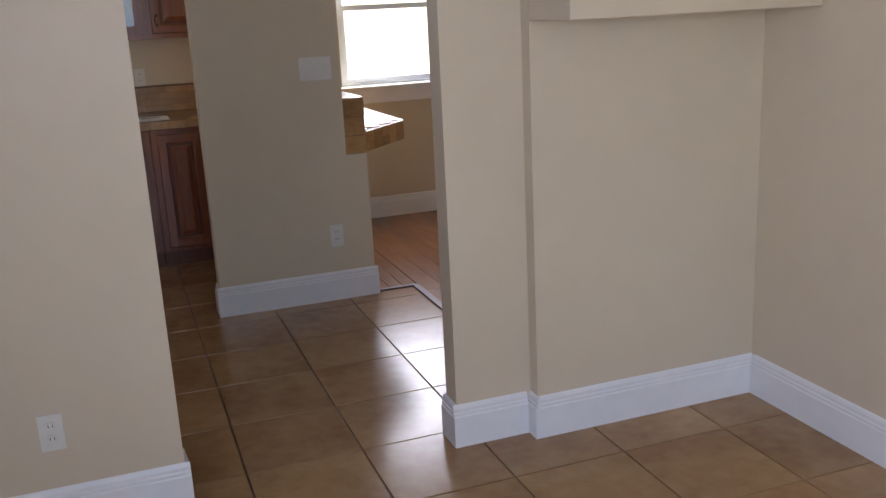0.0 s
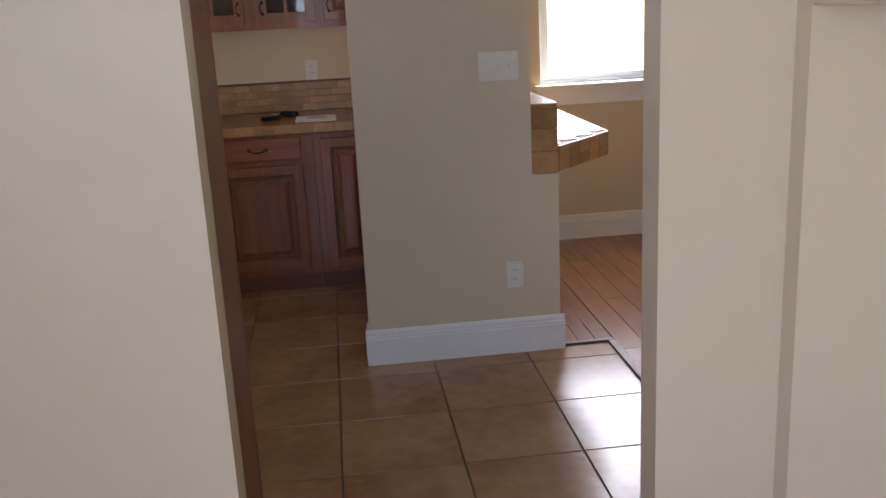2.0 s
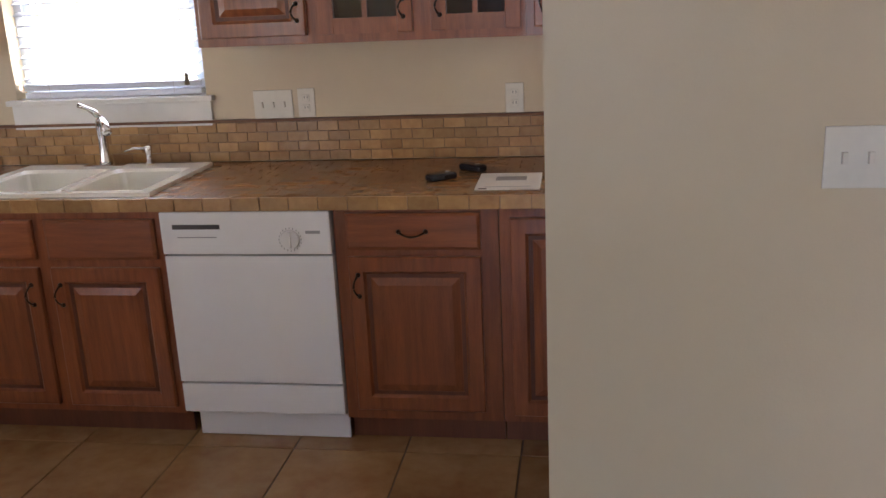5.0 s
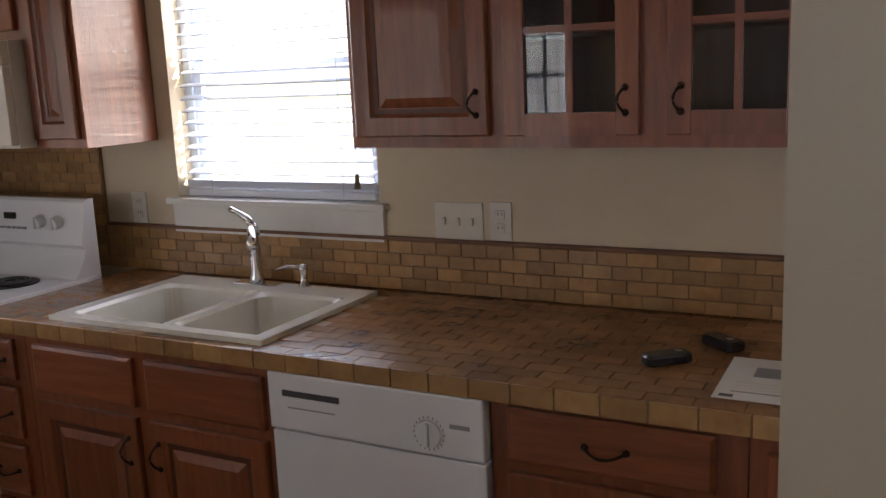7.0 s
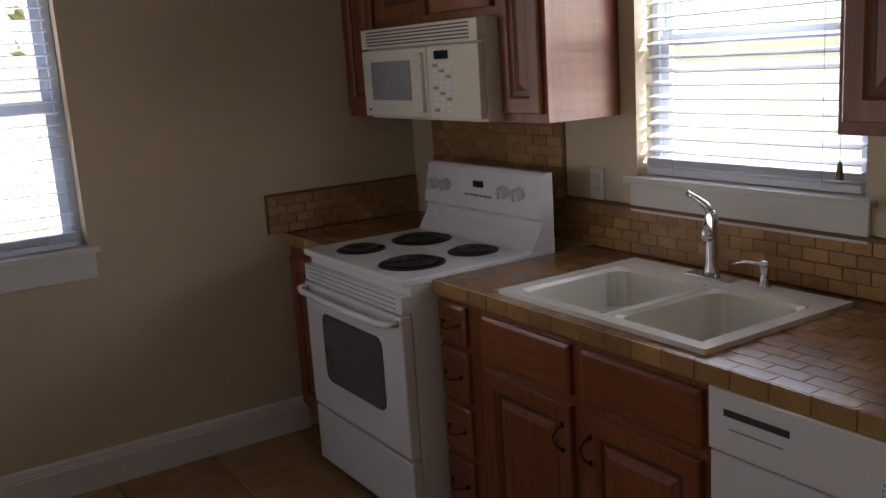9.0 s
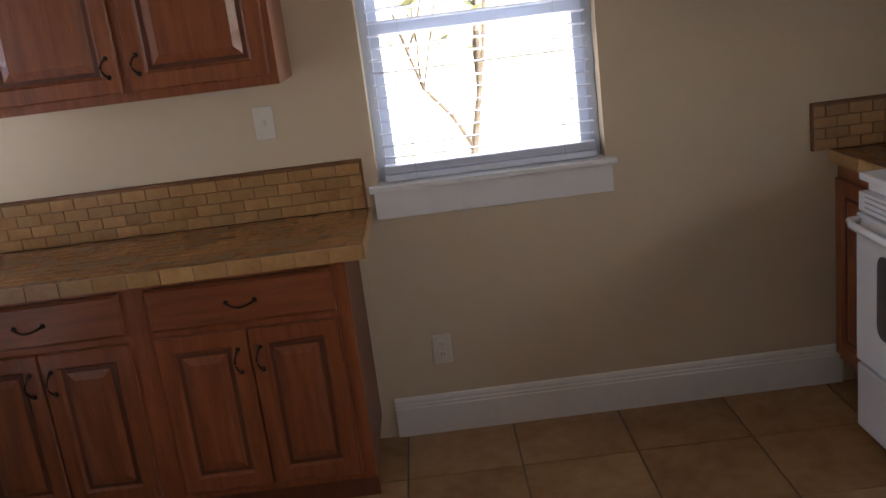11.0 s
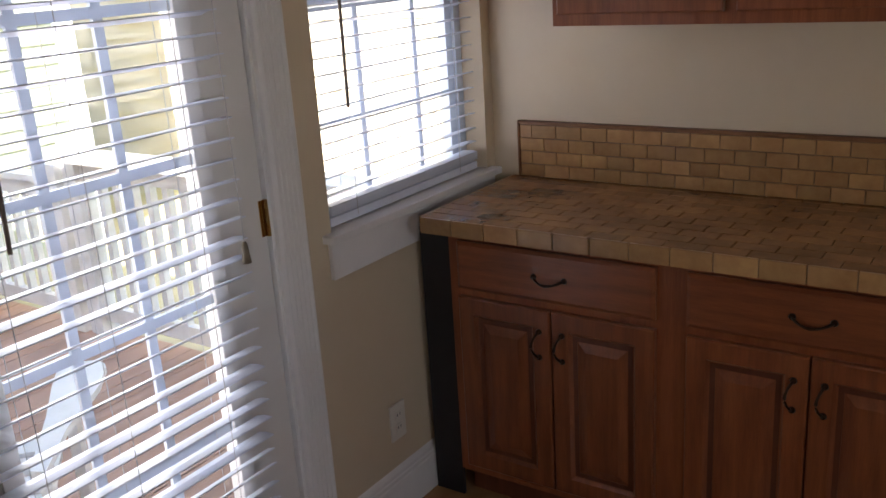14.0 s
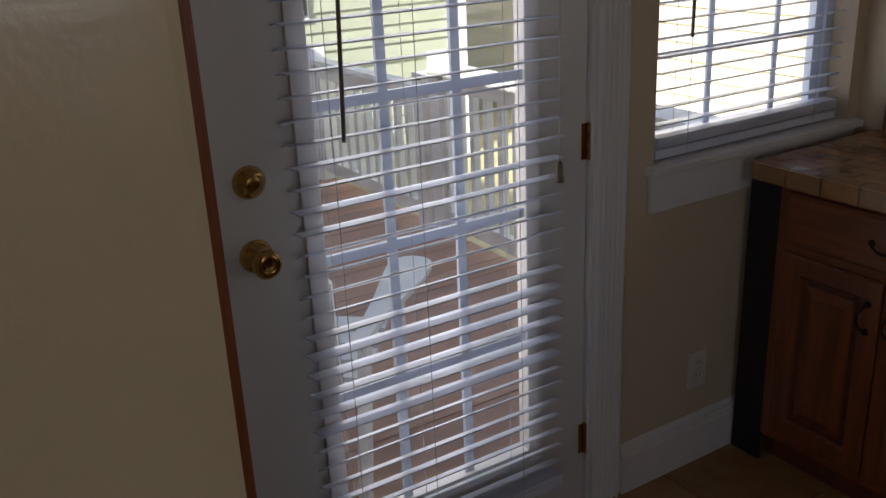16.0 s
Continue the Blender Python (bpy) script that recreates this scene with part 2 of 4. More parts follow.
def part(name, bm, material, parent=None, label="", at=None, smooth=False):
    me = bpy.data.meshes.new(name)
    bmesh.ops.recalc_face_normals(bm, faces=bm.faces)
    bm.to_mesh(me)
    bm.free()
    me.materials.append(material)
    if smooth:
        for p in me.polygons:
            p.use_smooth = True
    ob = new(name, me)
    ob.parent = parent
    if at is not None:
        ob.matrix_basis = at if isinstance(at, Matrix) else Matrix.Translation(at)
    if label:
        tagged(ob, label)
    return ob


def thing(name, label, category, group="", at=None, kind=""):
    ob = new(name)
    ob.matrix_basis = at if isinstance(at, Matrix) else Matrix.Translation(at or (0, 0, 0))
    return tagged(ob, label, category, group, kind)


def shared(name, me, parent, at):
    ob = new(name, me)
    ob.parent = parent
    ob.matrix_basis = at if isinstance(at, Matrix) else Matrix.Translation(at)
    return ob


def mesh_of(name, bm, material):
    me = bpy.data.meshes.new(name)
    bmesh.ops.recalc_face_normals(bm, faces=bm.faces)
    bm.to_mesh(me)
    bm.free()
    me.materials.append(material)
    return me


def structure(name, bm, material, label=""):
    ob = part(name, bm, material, None, label)
    return tagged(ob, kind="structure")


def wall_x(name, x0, x1, y0, y1, z0, z1, holes=()):
    """A wall along x with holes (x0, x1, z0, z1); its foot stands in the floor."""
    bm = bmesh.new()
    z0 -= 0.03
    cur = x0
    for hx0, hx1, hz0, hz1 in sorted(holes):
        bx(bm, cur, y0, z0, hx0, y1, z1)
        if hz0 > z0:
            bx(bm, hx0, y0, z0, hx1, y1, hz0)
        if hz1 < z1:
            bx(bm, hx0, y0, hz1, hx1, y1, z1)
        cur = hx1
    bx(bm, cur, y0, z0, x1, y1, z1)
    return structure(name, bm, M_WALL, "cream painted wall")


def wall_y(name, y0, y1, x0, x1, z0, z1, holes=()):
    bm = bmesh.new()
    z0 -= 0.03
    cur = y0
    for hy0, hy1, hz0, hz1 in sorted(holes):
        bx(bm, x0, cur, z0, x1, hy0, z1)
        if hz0 > z0:
            bx(bm, x0, hy0, z0, x1, hy1, hz0)
        if hz1 < z1:
            bx(bm, x0, hy0, hz1, x1, hy1, z1)
        cur = hy1
    bx(bm, x0, cur, z0, x1, y1, z1)
    return structure(name, bm, M_WALL, "cream painted wall")


# ---- the shell ----
CEIL = 2.44
WX, NY, SY = -2.645, 8.06, 4.17       # kitchen: west, north, south faces
LY = 4.365                            # living side of the opening wall
LX = 0.742                             # its end
N_WIN = (-1.19, -0.355, 1.165, 2.08)
D_WIN = (2.25, 3.07, 0.95, 2.08)
W_WIN = (5.735, 6.555, 0.965, 2.08)
S_WIN = (-2.595, -1.82, 0.92, 2.08)
L_WIN = (0.0, 2.2, 0.75, 2.1)
DOOR = (-1.628, -0.678, 0.0, 2.06)

wall_x("wall_north", WX - 0.16, 4.8, NY, NY + 0.16, 0, CEIL, [N_WIN, D_WIN])
wall_y("wall_west", SY - 0.16, NY, WX - 0.16, WX, 0, CEIL, [W_WIN])
wall_x("wall_south", WX, -0.40, SY - 0.16, SY, 0, CEIL, [S_WIN, DOOR])
wall_x("wall_living", -0.40, LX, LY, LY + 0.115, 0, CEIL)
wall_y("wall_return", SY, LY + 0.115, -0.528, -0.40, 0, CEIL)

wall_x("wall_pier", 1.661, 1.944, 4.380, 4.480, 0, CEIL)
wall_x("wall_niche", 1.944, 2.850, 4.320, 4.480, 0, CEIL)
wall_y("wall_east_living", -1.2, 4.480, 2.850, 2.99, 0, CEIL)
wall_x("wall_living_back", -0.56, 2.99, -1.36, -1.20, 0, CEIL, [L_WIN])
wall_y("wall_living_west", -1.2, SY - 0.16, -0.56, -0.40, 0, CEIL, [(0.85, 2.25, 0.9, 2.08)])
wall_x("wall_pillar", 1.081, 1.797, 6.25, 6.365, 0, CEIL)
structure("half_wall", box(1.797, 6.252, 0, 1.908, NY, 0.772), M_WALL, "cream painted half wall under a tiled ledge")
wall_y("wall_dining_east", 4.480, NY, 4.68, 4.80, 0, CEIL)
wall_x("wall_closet", 2.93, 4.68, 5.70, 5.815, 0, CEIL)
wall_x("wall_hall_south", 2.99, 4.68, 4.380, 4.480, 0, CEIL)
header = structure("niche_header", box(1.944, 4.045, 1.435, 2.850, 4.320, CEIL - 0.001, 0.004), M_WALL, "boxed painted header over a wall niche")
bm = box(WX, SY, CEIL, 4.68, NY, CEIL + 0.1)
bx(bm, -0.40, -1.2, CEIL, 2.85, SY, CEIL + 0.1)
structure("ceiling", bm, M_CEIL, "white ceiling")


def baseboard(p0, p1, nx, ny):
    """Stepped white board along a wall from p0 to p1, standing out along (nx, ny)."""
    prof = [(0, 0), (0.016, 0), (0.016, 0.112), (0.0125, 0.116), (0.0125, 0.126), (0.009, 0.130), (0.009, 0.141), (0.005, 0.150), (0, 0.155)]
    bm = bmesh.new()
    ends = [[bm.verts.new((p[0] + nx * d, p[1] + ny * d, z)) for d, z in prof] for p in (p0, p1)]
    for k in range(len(prof)):
        bm.faces.new((ends[0][k], ends[0][(k + 1) % len(prof)], ends[1][(k + 1) % len(prof)], ends[1][k]))
    bm.faces.new(ends[0])
    bm.faces.new(ends[1][::-1])
    return structure("baseboard", bm, M_TRIM, "white stepped baseboard")


for a, b, nx, ny in (((WX, 5.68), (WX, 7.40), 1, 0), ((WX + 0.02, SY), (-1.73, SY), 0, 1), ((-0.40, LY), (LX + 0.016, LY), 0, -1),
                     ((1.645, 4.380), (1.928, 4.380), 0, -1), ((1.944, 4.304), (1.944, 4.380), -1, 0), ((1.944, 4.320), (2.850, 4.320), 0, -1),
                     ((1.661, 4.380), (1.661, 4.496), -1, 0), ((1.661, 4.480), (2.85, 4.480), 0, 1), ((2.850, -1.2), (2.850, 4.304), -1, 0),
                     ((1.065, 6.25), (1.797, 6.25), 0, -1), ((1.797, 6.252), (1.924, 6.252), 0, -1), ((1.081, 6.25), (1.081, 6.365), -1, 0),
                     ((1.908, 6.252), (1.908, NY), 1, 0), ((1.924, NY), (4.68, NY), 0, -1), ((4.68, 5.83), (4.68, NY), -1, 0),
                     ((2.95, 5.815), (4.68, 5.815), 0, 1), ((LX, LY), (LX, LY + 0.115), 1, 0)):
    baseboard(a, b, nx, ny)

# ---- windows ----


def window(name, w, h, mullions=(), bars=(), meet=0.5, label=""):
    """Sash window in a hole of w by h; local x across, z up, the room at -y. y = 0 is the wall's room face."""
    t = thing(name, label, kind="structure", category="")
    bm = bmesh.new()
    f = 0.035
    bx(bm, 0.002, 0.075, 0.002, f, 0.135, h - 0.002)
    bx(bm, w - f, 0.075, 0.002, w - 0.002, 0.135, h - 0.002)
    bx(bm, f, 0.075, 0.002, w - f, 0.135, f)
    bx(bm, f, 0.075, h - f, w - f, 0.135, h - 0.002)
    part("window_frame", bm, M_SASH, t)
    mz = h * meet
    for nm, z0, z1, y in (("lower_sash", f, mz + 0.02, 0.085), ("upper_sash", mz - 0.02, h - f, 0.108)):
        bm = bmesh.new()
        s = 0.035
        bx(bm, f + 0.001, y, z0 + 0.001, f + s, y + 0.02, z1 - 0.001)
        bx(bm, w - f - s, y, z0 + 0.001, w - f - 0.001, y + 0.02, z1 - 0.001)
        bx(bm, f + s, y, z0 + 0.001, w - f - s, y + 0.02, z0 + s)
        bx(bm, f + s, y, z1 - s, w - f - s, y + 0.02, z1 - 0.001)
        so = part(nm, bm, M_SASH, t)
        g = part("pane", box(f + s, y + 0.008, z0 + s, w - f - s, y + 0.012, z1 - s), M_GLASS, so)
        g.visible_shadow = False
        for m in mullions:
            part("muntin", box(m - 0.009, y + 0.001, z0 + s, m + 0.009, y + 0.0075, z1 - s), M_SASH, so)
        for m in bars:
            if z0 < m < z1:
                part("muntin", box(f + s, y + 0.0005, m - 0.009, w - f - s, y + 0.0072, m + 0.009), M_SASH, so)
    part("window_sill", box(-0.035, -0.035, -0.004, w + 0.035, 0.074, 0.018, 0.004), M_TRIM, t)
    part("apron", box(-0.02, -0.016, -0.105, w + 0.02, -0.001, -0.005, 0.003), M_TRIM, t)
    return t


def blind(name, w, h, pitch, tilt, label, depth=0.05, wand=None, at=None, bunch=6, ladder=(0.15, 0.85), thick=0.0028):
    """Horizontal slat blind: local x across from 0, z up from 0, centred on y = 0."""
    t = thing(name, label, "window blind")
    part("head_rail", box(0, -0.028, h - 0.045, w, 0.028, h, 0.003), M_SLAT, t)
    bm = bmesh.new()
    pts = [(-depth / 2, -0.0), (0, 0.003), (depth / 2, 0.0)]
    top = [[bm.verts.new((x, y, z + thick)) for y, z in pts] for x in (0.004, w - 0.004)]
    bot = [[bm.verts.new((x, y, z)) for y, z in pts] for x in (0.004, w - 0.004)]
    for k in range(2):
        bm.faces.new((top[0][k], top[1][k], top[1][k + 1], top[0][k + 1]))
        bm.faces.new((bot[0][k], bot[0][k + 1], bot[1][k + 1], bot[1][k]))
        for e in (0, 1):
            bm.faces.new((top[e][k], top[e][k + 1], bot[e][k + 1], bot[e][k]))
    for k in (0, 2):
        bm.faces.new((top[0][k], bot[0][k], bot[1][k], top[1][k]))
    me = mesh_of("slat", bm, M_SLAT)
    z = 0.03
    for k in range(bunch):
        shared("slat", me, t, pose(0, 0, z, 0, 0, 0))
        z += 0.0045
    z += pitch * 0.6
    k = 0
    while z < h - 0.06:
        shared("slat", me, t, pose(random.uniform(-0.002, 0.002), 0, z, (tilt(z) if callable(tilt) else tilt) + random.choice((-4, 0, 0, 3)) + random.uniform(-2, 2), random.uniform(-0.15, 0.15), 0))
        z += pitch
        k += 1
    part("bottom_rail", box(0.002, -0.022, 0.0, w - 0.002, 0.022, 0.024, 0.003), M_SLAT, t)
    for fx in ladder:
        for y in (-depth / 2 - 0.001, depth / 2 + 0.001):
            bm = bmesh.new()
            cyl(bm, (w * fx, y, 0.01), (w * fx, y, h - 0.03), 0.0009, 5)
            part("ladder_cord", bm, M_CORD, t)
    if wand:
        bm = bmesh.new()
        wx, wy, wz0, wz1, lean = wand
        cyl(bm, (wx, wy, wz1), (wx + lean, wy, wz0), 0.0045, 8)
        part("wand", bm, M_WAND, t, "dark tilt wand")
    if at is not None:
        t.matrix_basis = at
    return t


wn_ob = window("window_1", N_WIN[1] - N_WIN[0], N_WIN[3] - N_WIN[2], label="white sash window over the kitchen sink")
wn_ob.matrix_basis = pose(N_WIN[0], NY, N_WIN[2])
wd_ob = window("window_2", D_WIN[1] - D_WIN[0], D_WIN[3] - D_WIN[2], label="white sash window in the dining room")
wd_ob.matrix_basis = pose(D_WIN[0], NY, D_WIN[2])
ww_ob = window("window_3", W_WIN[1] - W_WIN[0], W_WIN[3] - W_WIN[2], label="white sash window between the counters")
ww_ob.matrix_basis = pose(WX, W_WIN[0], W_WIN[2], 0, 0, 90)
ws_w = S_WIN[1] - S_WIN[0]
ws_ob = window("window_4", ws_w, S_WIN[3] - S_WIN[2], (ws_w * 0.36, ws_w * 0.70), (0.27, 0.82), label="white sash window with muntins beside the door")
ws_ob.matrix_basis = pose(S_WIN[1], SY, S_WIN[2], 0, 0, 180)
wl_ob = window("window_5", 1.40, 1.18, label="white sash window from the living room onto the porch")
wl_ob.matrix_basis = pose(-0.40, 0.85, 0.9, 0, 0, 90)
blind("window_blind", 0.785, 0.89, 0.043, 15, "white slatted blind lowered over the sink window", at=pose(N_WIN[0] + 0.025, NY + 0.042, N_WIN[2] + 0.022))
blind("window_blind", 0.77, 1.09, 0.043, -6, "white slatted blind lowered in the west window", at=pose(WX - 0.042, W_WIN[0] + 0.025, W_WIN[2] + 0.022, 0, 0, 90))
blind("window_blind", ws_w - 0.05, 1.125, 0.043, -10, "white slatted blind with a dark wand beside the door", at=pose(S_WIN[1] - 0.025, SY - 0.042, S_WIN[2] + 0.022, 0, 0, 180),
      wand=(0.11, -0.033, 0.30, 1.04, -0.01))


# ---- outlets ----
def outlet(x, y, z, rz, kind="outlet", gang=1, label="white duplex outlet plate on the wall"):
    t = thing("wall_" + kind, label, "wall " + kind)
    w = 0.07 + 0.046 * (gang - 1)
    part("plate", box(-w / 2, -0.006, -0.0575, w / 2, 0, 0.0575, 0.002), M_PLATE, t)
    for g in range(gang):
        gx = (g - (gang - 1) / 2) * 0.046
        if kind == "outlet":
            for dz in (-0.02, 0.02):
                s = part("socket", box(gx - 0.014, -0.0085, dz - 0.014, gx + 0.014, -0.006, dz + 0.014, 0.002), M_PLATE, t)
                for dx in (-0.006, 0.006):
                    part("slot", box(gx + dx - 0.0012, -0.0089, dz - 0.002, gx + dx + 0.0012, -0.0086, dz + 0.007), M_INK, s)
        else:
            part("toggle", box(gx - 0.005, -0.016, -0.011, gx + 0.005, -0.006, 0.011, 0.0015), M_PLATE, t)
    t.matrix_basis = pose(x, y, z, 0, 0, rz)
    return t


outlet(0.382, LY, 0.335, 0)
outlet(1.712, 6.25, 0.35, 0)
outlet(1.670, 6.25, 1.222, 0, "switch", 3, "white triple switch plate on the cream pillar")
outlet(-0.076, NY, 1.137, 0, "switch", 3, "white triple switch plate above the backsplash")
outlet(0.062, NY, 1.141, 0)
outlet(0.892, NY, 1.138, 0)
outlet(-1.386, NY, 1.140, 0)
outlet(WX, 5.886, 0.335, 90)
outlet(WX, 5.37, 1.255, 90, "switch", 1, "white single switch plate under the wall cabinet")
outlet(-2.02, SY, 0.30, 180)


# ---- cabinets ----
DOOR_RINGS = [(0.0, 0.016), (0.004, 0.020), (0.050, 0.020), (0.056, 0.013), (0.062, 0.009), (0.075, 0.009), (0.100, 0.018), (0.104, 0.018)]
DRAWER_RINGS = [(0.0, 0.014), (0.010, 0.020), (0.014, 0.020)]


def pull(parent, x, z, vertical, size=0.09, y=-0.020):
    """A dark bail pull with two rosettes."""
    bm = bmesh.new()
    pts = []
    for k in range(9):
        a = -1 + k / 4
        u = a * size / 2
        d, drop = 0.022 * (1 - a * a) + 0.004, -0.012 * (1 - a * a)
        pts.append((x + drop, y - d, z + u) if vertical else (x + u, y - d, z + drop))
    tube(bm, pts, [0.004, 0.0035, 0.003, 0.0035, 0.0045, 0.0035, 0.003, 0.0035, 0.004], 8)
    for s in (-1, 1):
        c = (x, y, z + s * size / 2) if vertical else (x + s * size / 2, y, z)
        cyl(bm, c, (c[0], c[1] - 0.007, c[2]), 0.009, 12, 0.006)
    return part("handle", bm, M_BRONZE, parent, "dark bronze bail pull", smooth=True)


def cab_door(parent, x, z, w, h, y=0.0, hand=None, glass=False, top=True):
    bm = bmesh.new()
    if not glass:
        slab(bm, w, h, DOOR_RINGS, 0)
        d = part("door", bm, M_OAK, parent, "raised-panel oak door", (x, y, z))
        # Darker brown strips laid in the groove around the raised panel.
        bm = bmesh.new()
        i, o = 0.058, 0.073
        for a in ((i, i, w - i, o), (i, h - o, w - i, h - i), (i, o, o, h - o), (w - o, o, w - i, h - o)):
            bx(bm, a[0], -0.0105, a[1], a[2], -0.0086, a[3])
        part("groove_line", bm, M_OAKD, d, "dark line in the panel groove")
    else:
        f = 0.055
        for a in ((0, 0, f, h), (w - f, 0, w, h)):
            bx(bm, a[0], -0.020, a[1], a[2], 0, a[3], 0.003)
        for a in ((f, 0, w - f, f), (f, h - f, w - f, h)):
            bx(bm, a[0], -0.0195, a[1], a[2], -0.0005, a[3])
        d = part("door", bm, M_OAK, parent, "oak door with glass lights", (x, y, z))
        g = part("glass", box(f, -0.009, f, w - f, -0.006, h - f), M_GLASSD, d, "clear glass light")
        g.visible_shadow = False
        part("muntin", box(w / 2 - 0.009, -0.017, f, w / 2 + 0.009, -0.0095, h - f), M_OAK, d)
        for k in (1, 2):
            zz = f + (h - 2 * f) * k / 3
            part("muntin", box(f, -0.0165, zz - 0.008, w - f, -0.0097, zz + 0.008), M_OAKH, d)
    if hand:
        pull(d, 0.032 if hand == "l" else w - 0.032, (h - 0.10) if top else 0.082, True, 0.075 if top else 0.058)
    return d


def drawer(parent, x, z, w, h, y=0.0, handle=True):
    bm = bmesh.new()
    slab(bm, w, h, DRAWER_RINGS, 0)
    d = part("drawer", bm, M_OAKH, parent, "oak drawer front", (x, y, z))
    if handle:
        pull(d, w / 2, h / 2, False)
    return d


def base_cabinet(label, w, depth, fronts, at, h=0.86, group="kitchen base cabinets", end=None):
    """Carcass, recessed kick and fronts; fronts rows: ('d'|'w'|'f', x, z, w, h, hand)."""
    t = thing("base_cabinet", label, "base cabinet", group)
    bm = bmesh.new()
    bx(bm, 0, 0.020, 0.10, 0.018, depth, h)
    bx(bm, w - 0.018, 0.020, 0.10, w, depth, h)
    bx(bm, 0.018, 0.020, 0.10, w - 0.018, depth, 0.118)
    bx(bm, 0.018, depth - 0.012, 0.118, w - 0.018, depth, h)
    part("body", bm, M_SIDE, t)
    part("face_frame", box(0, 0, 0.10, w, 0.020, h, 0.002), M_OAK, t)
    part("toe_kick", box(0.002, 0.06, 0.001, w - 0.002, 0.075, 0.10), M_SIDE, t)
    for fr in fronts:
        if fr[0] == "d":
            cab_door(t, *fr[1:5], hand=fr[5])
        else:
            drawer(t, *fr[1:5], handle=fr[5])
    t.matrix_basis = at
    return t


def wall_cabinet(label, w, depth, h, doors, at, group="kitchen wall cabinets", hollow=False):
    t = thing("wall_cabinet", label, "wall cabinet", group)
    bm = bmesh.new()
    bx(bm, 0, 0.020, 0, 0.016, depth, h)
    bx(bm, w - 0.016, 0.020, 0, w, depth, h)
    bx(bm, 0.016, 0.020, 0.012, w - 0.016, depth, 0.028)
    bx(bm, 0.016, 0.020, h - 0.016, w - 0.016, depth, h)
    bx(bm, 0.016, depth - 0.010, 0.028, w - 0.016, depth, h - 0.016)
    part("body", bm, M_OAK, t)
    bm = bmesh.new()
    xs = sorted([(d[0] + 0.03, d[0] + d[2] - 0.03, d[1] + 0.03, d[1] + d[3] - 0.03) for d in doors])
    cur = 0.0
    for a, b, z0, z1 in xs:
        bx(bm, cur, 0, 0, a, 0.020, h)
        bx(bm, a, 0, 0, b, 0.020, z0)
        bx(bm, a, 0, z1, b, 0.020, h)
        cur = b
    bx(bm, cur, 0, 0, w, 0.020, h)
    part("face_frame", bm, M_OAK, t)
    if hollow:
        for z in (0.27, 0.52):
            part("shelf", box(0.017, 0.03, z, w - 0.017, depth - 0.012, z + 0.016), M_OAK, t, "inner oak shelf")
    for x, z, dw, dh, hand, glass in doors:
        cab_door(t, x, z, dw, dh, hand=hand, glass=glass, top=False)
    t.matrix_basis = at
    return t


CF = 7.39                             # face of the north base cabinets
DEP = NY - CF - 0.002
base_cabinet("reddish oak drawer base with bronze pulls beside the stove", 0.215, DEP, [("w", 0.012, 0.71, 0.155, 0.13, True), ("w", 0.012, 0.52, 0.155, 0.165, True), ("w", 0.012, 0.33, 0.155, 0.165, True), ("w", 0.012, 0.13, 0.155, 0.175, True)], pose(-1.434, CF, 0))
base_cabinet("reddish oak sink base with two doors under false drawers", 0.932, DEP, [("w", 0.041, 0.69, 0.405, 0.145, False), ("w", 0.495, 0.69, 0.410, 0.145, False), ("d", 0.041, 0.13, 0.405, 0.53, "r"), ("d", 0.495, 0.13, 0.410, 0.53, "l")], pose(-1.217, CF, 0))
base_cabinet("reddish oak cabinet with drawer over door beside the dishwasher", 0.555, DEP, [("w", 0.045, 0.725, 0.45, 0.125, True), ("d", 0.045, 0.14, 0.45, 0.56, "l")], pose(0.325, CF, 0))
base_cabinet("reddish oak corner base cabinet with a tall door", 0.318, DEP, [("d", 0.035, 0.13, 0.265, 0.70, None)], pose(0.882, CF, 0))
base_cabinet("oak base cabinet with two drawers over two doors", 0.985, 0.59, [("w", 0.03, 0.70, 0.45, 0.14, True), ("w", 0.505, 0.70, 0.45, 0.14, True), ("d", 0.03, 0.13, 0.45, 0.545, "r"), ("d", 0.505, 0.13, 0.45, 0.545, "l")], pose(1.202, 7.387, 0, 0, 0, -90))
base_cabinet("narrow reddish oak base cabinet filling the corner beyond the stove", 0.440, DEP, [("d", 0.02, 0.13, 0.40, 0.68, None)], pose(WX + 0.003, CF, 0))
base_cabinet("oak base cabinet with two bronze-pulled drawers over four doors", 1.33, 0.475, [("w", 0.035, 0.70, 0.585, 0.14, True), ("w", 0.70, 0.70, 0.585, 0.14, True), ("d", 0.035, 0.13, 0.29, 0.545, "r"), ("d", 0.330, 0.13, 0.29, 0.545, "l"), ("d", 0.70, 0.13, 0.29, 0.545, "r"), ("d", 0.995, 0.13, 0.29, 0.545, "l")],
             pose(-2.165, 4.295, 0, 0, 0, 90))
# Near-black board added across the gap beside the four-door cabinet.
gap_bd = thing("gap_board", "near-black board set back between the base cabinet and the wall", "cabinet panel")
part("board", box(-2.182, 4.192, 0.002, -2.170, 4.293, 0.862, 0.002), M_GAPBOARD, gap_bd)
UF, UZ, UH = 7.745, 1.385, 0.76
wall_cabinet("oak wall cabinet with one solid and two glass doors", 1.190, NY - UF - 0.002, UH, [(0.02, 0.03, 0.395, 0.70, "r", False), (0.460, 0.03, 0.338, 0.70, "r", True), (0.862, 0.03, 0.312, 0.70, "l", True)], pose(-0.230, UF, UZ), hollow=True)
wall_cabinet("oak corner wall cabinet with one solid raised-panel door", 0.445, NY - UF - 0.002, UH, [(0.028, 0.03, 0.37, 0.70, "l", False)], pose(0.961, UF, UZ))
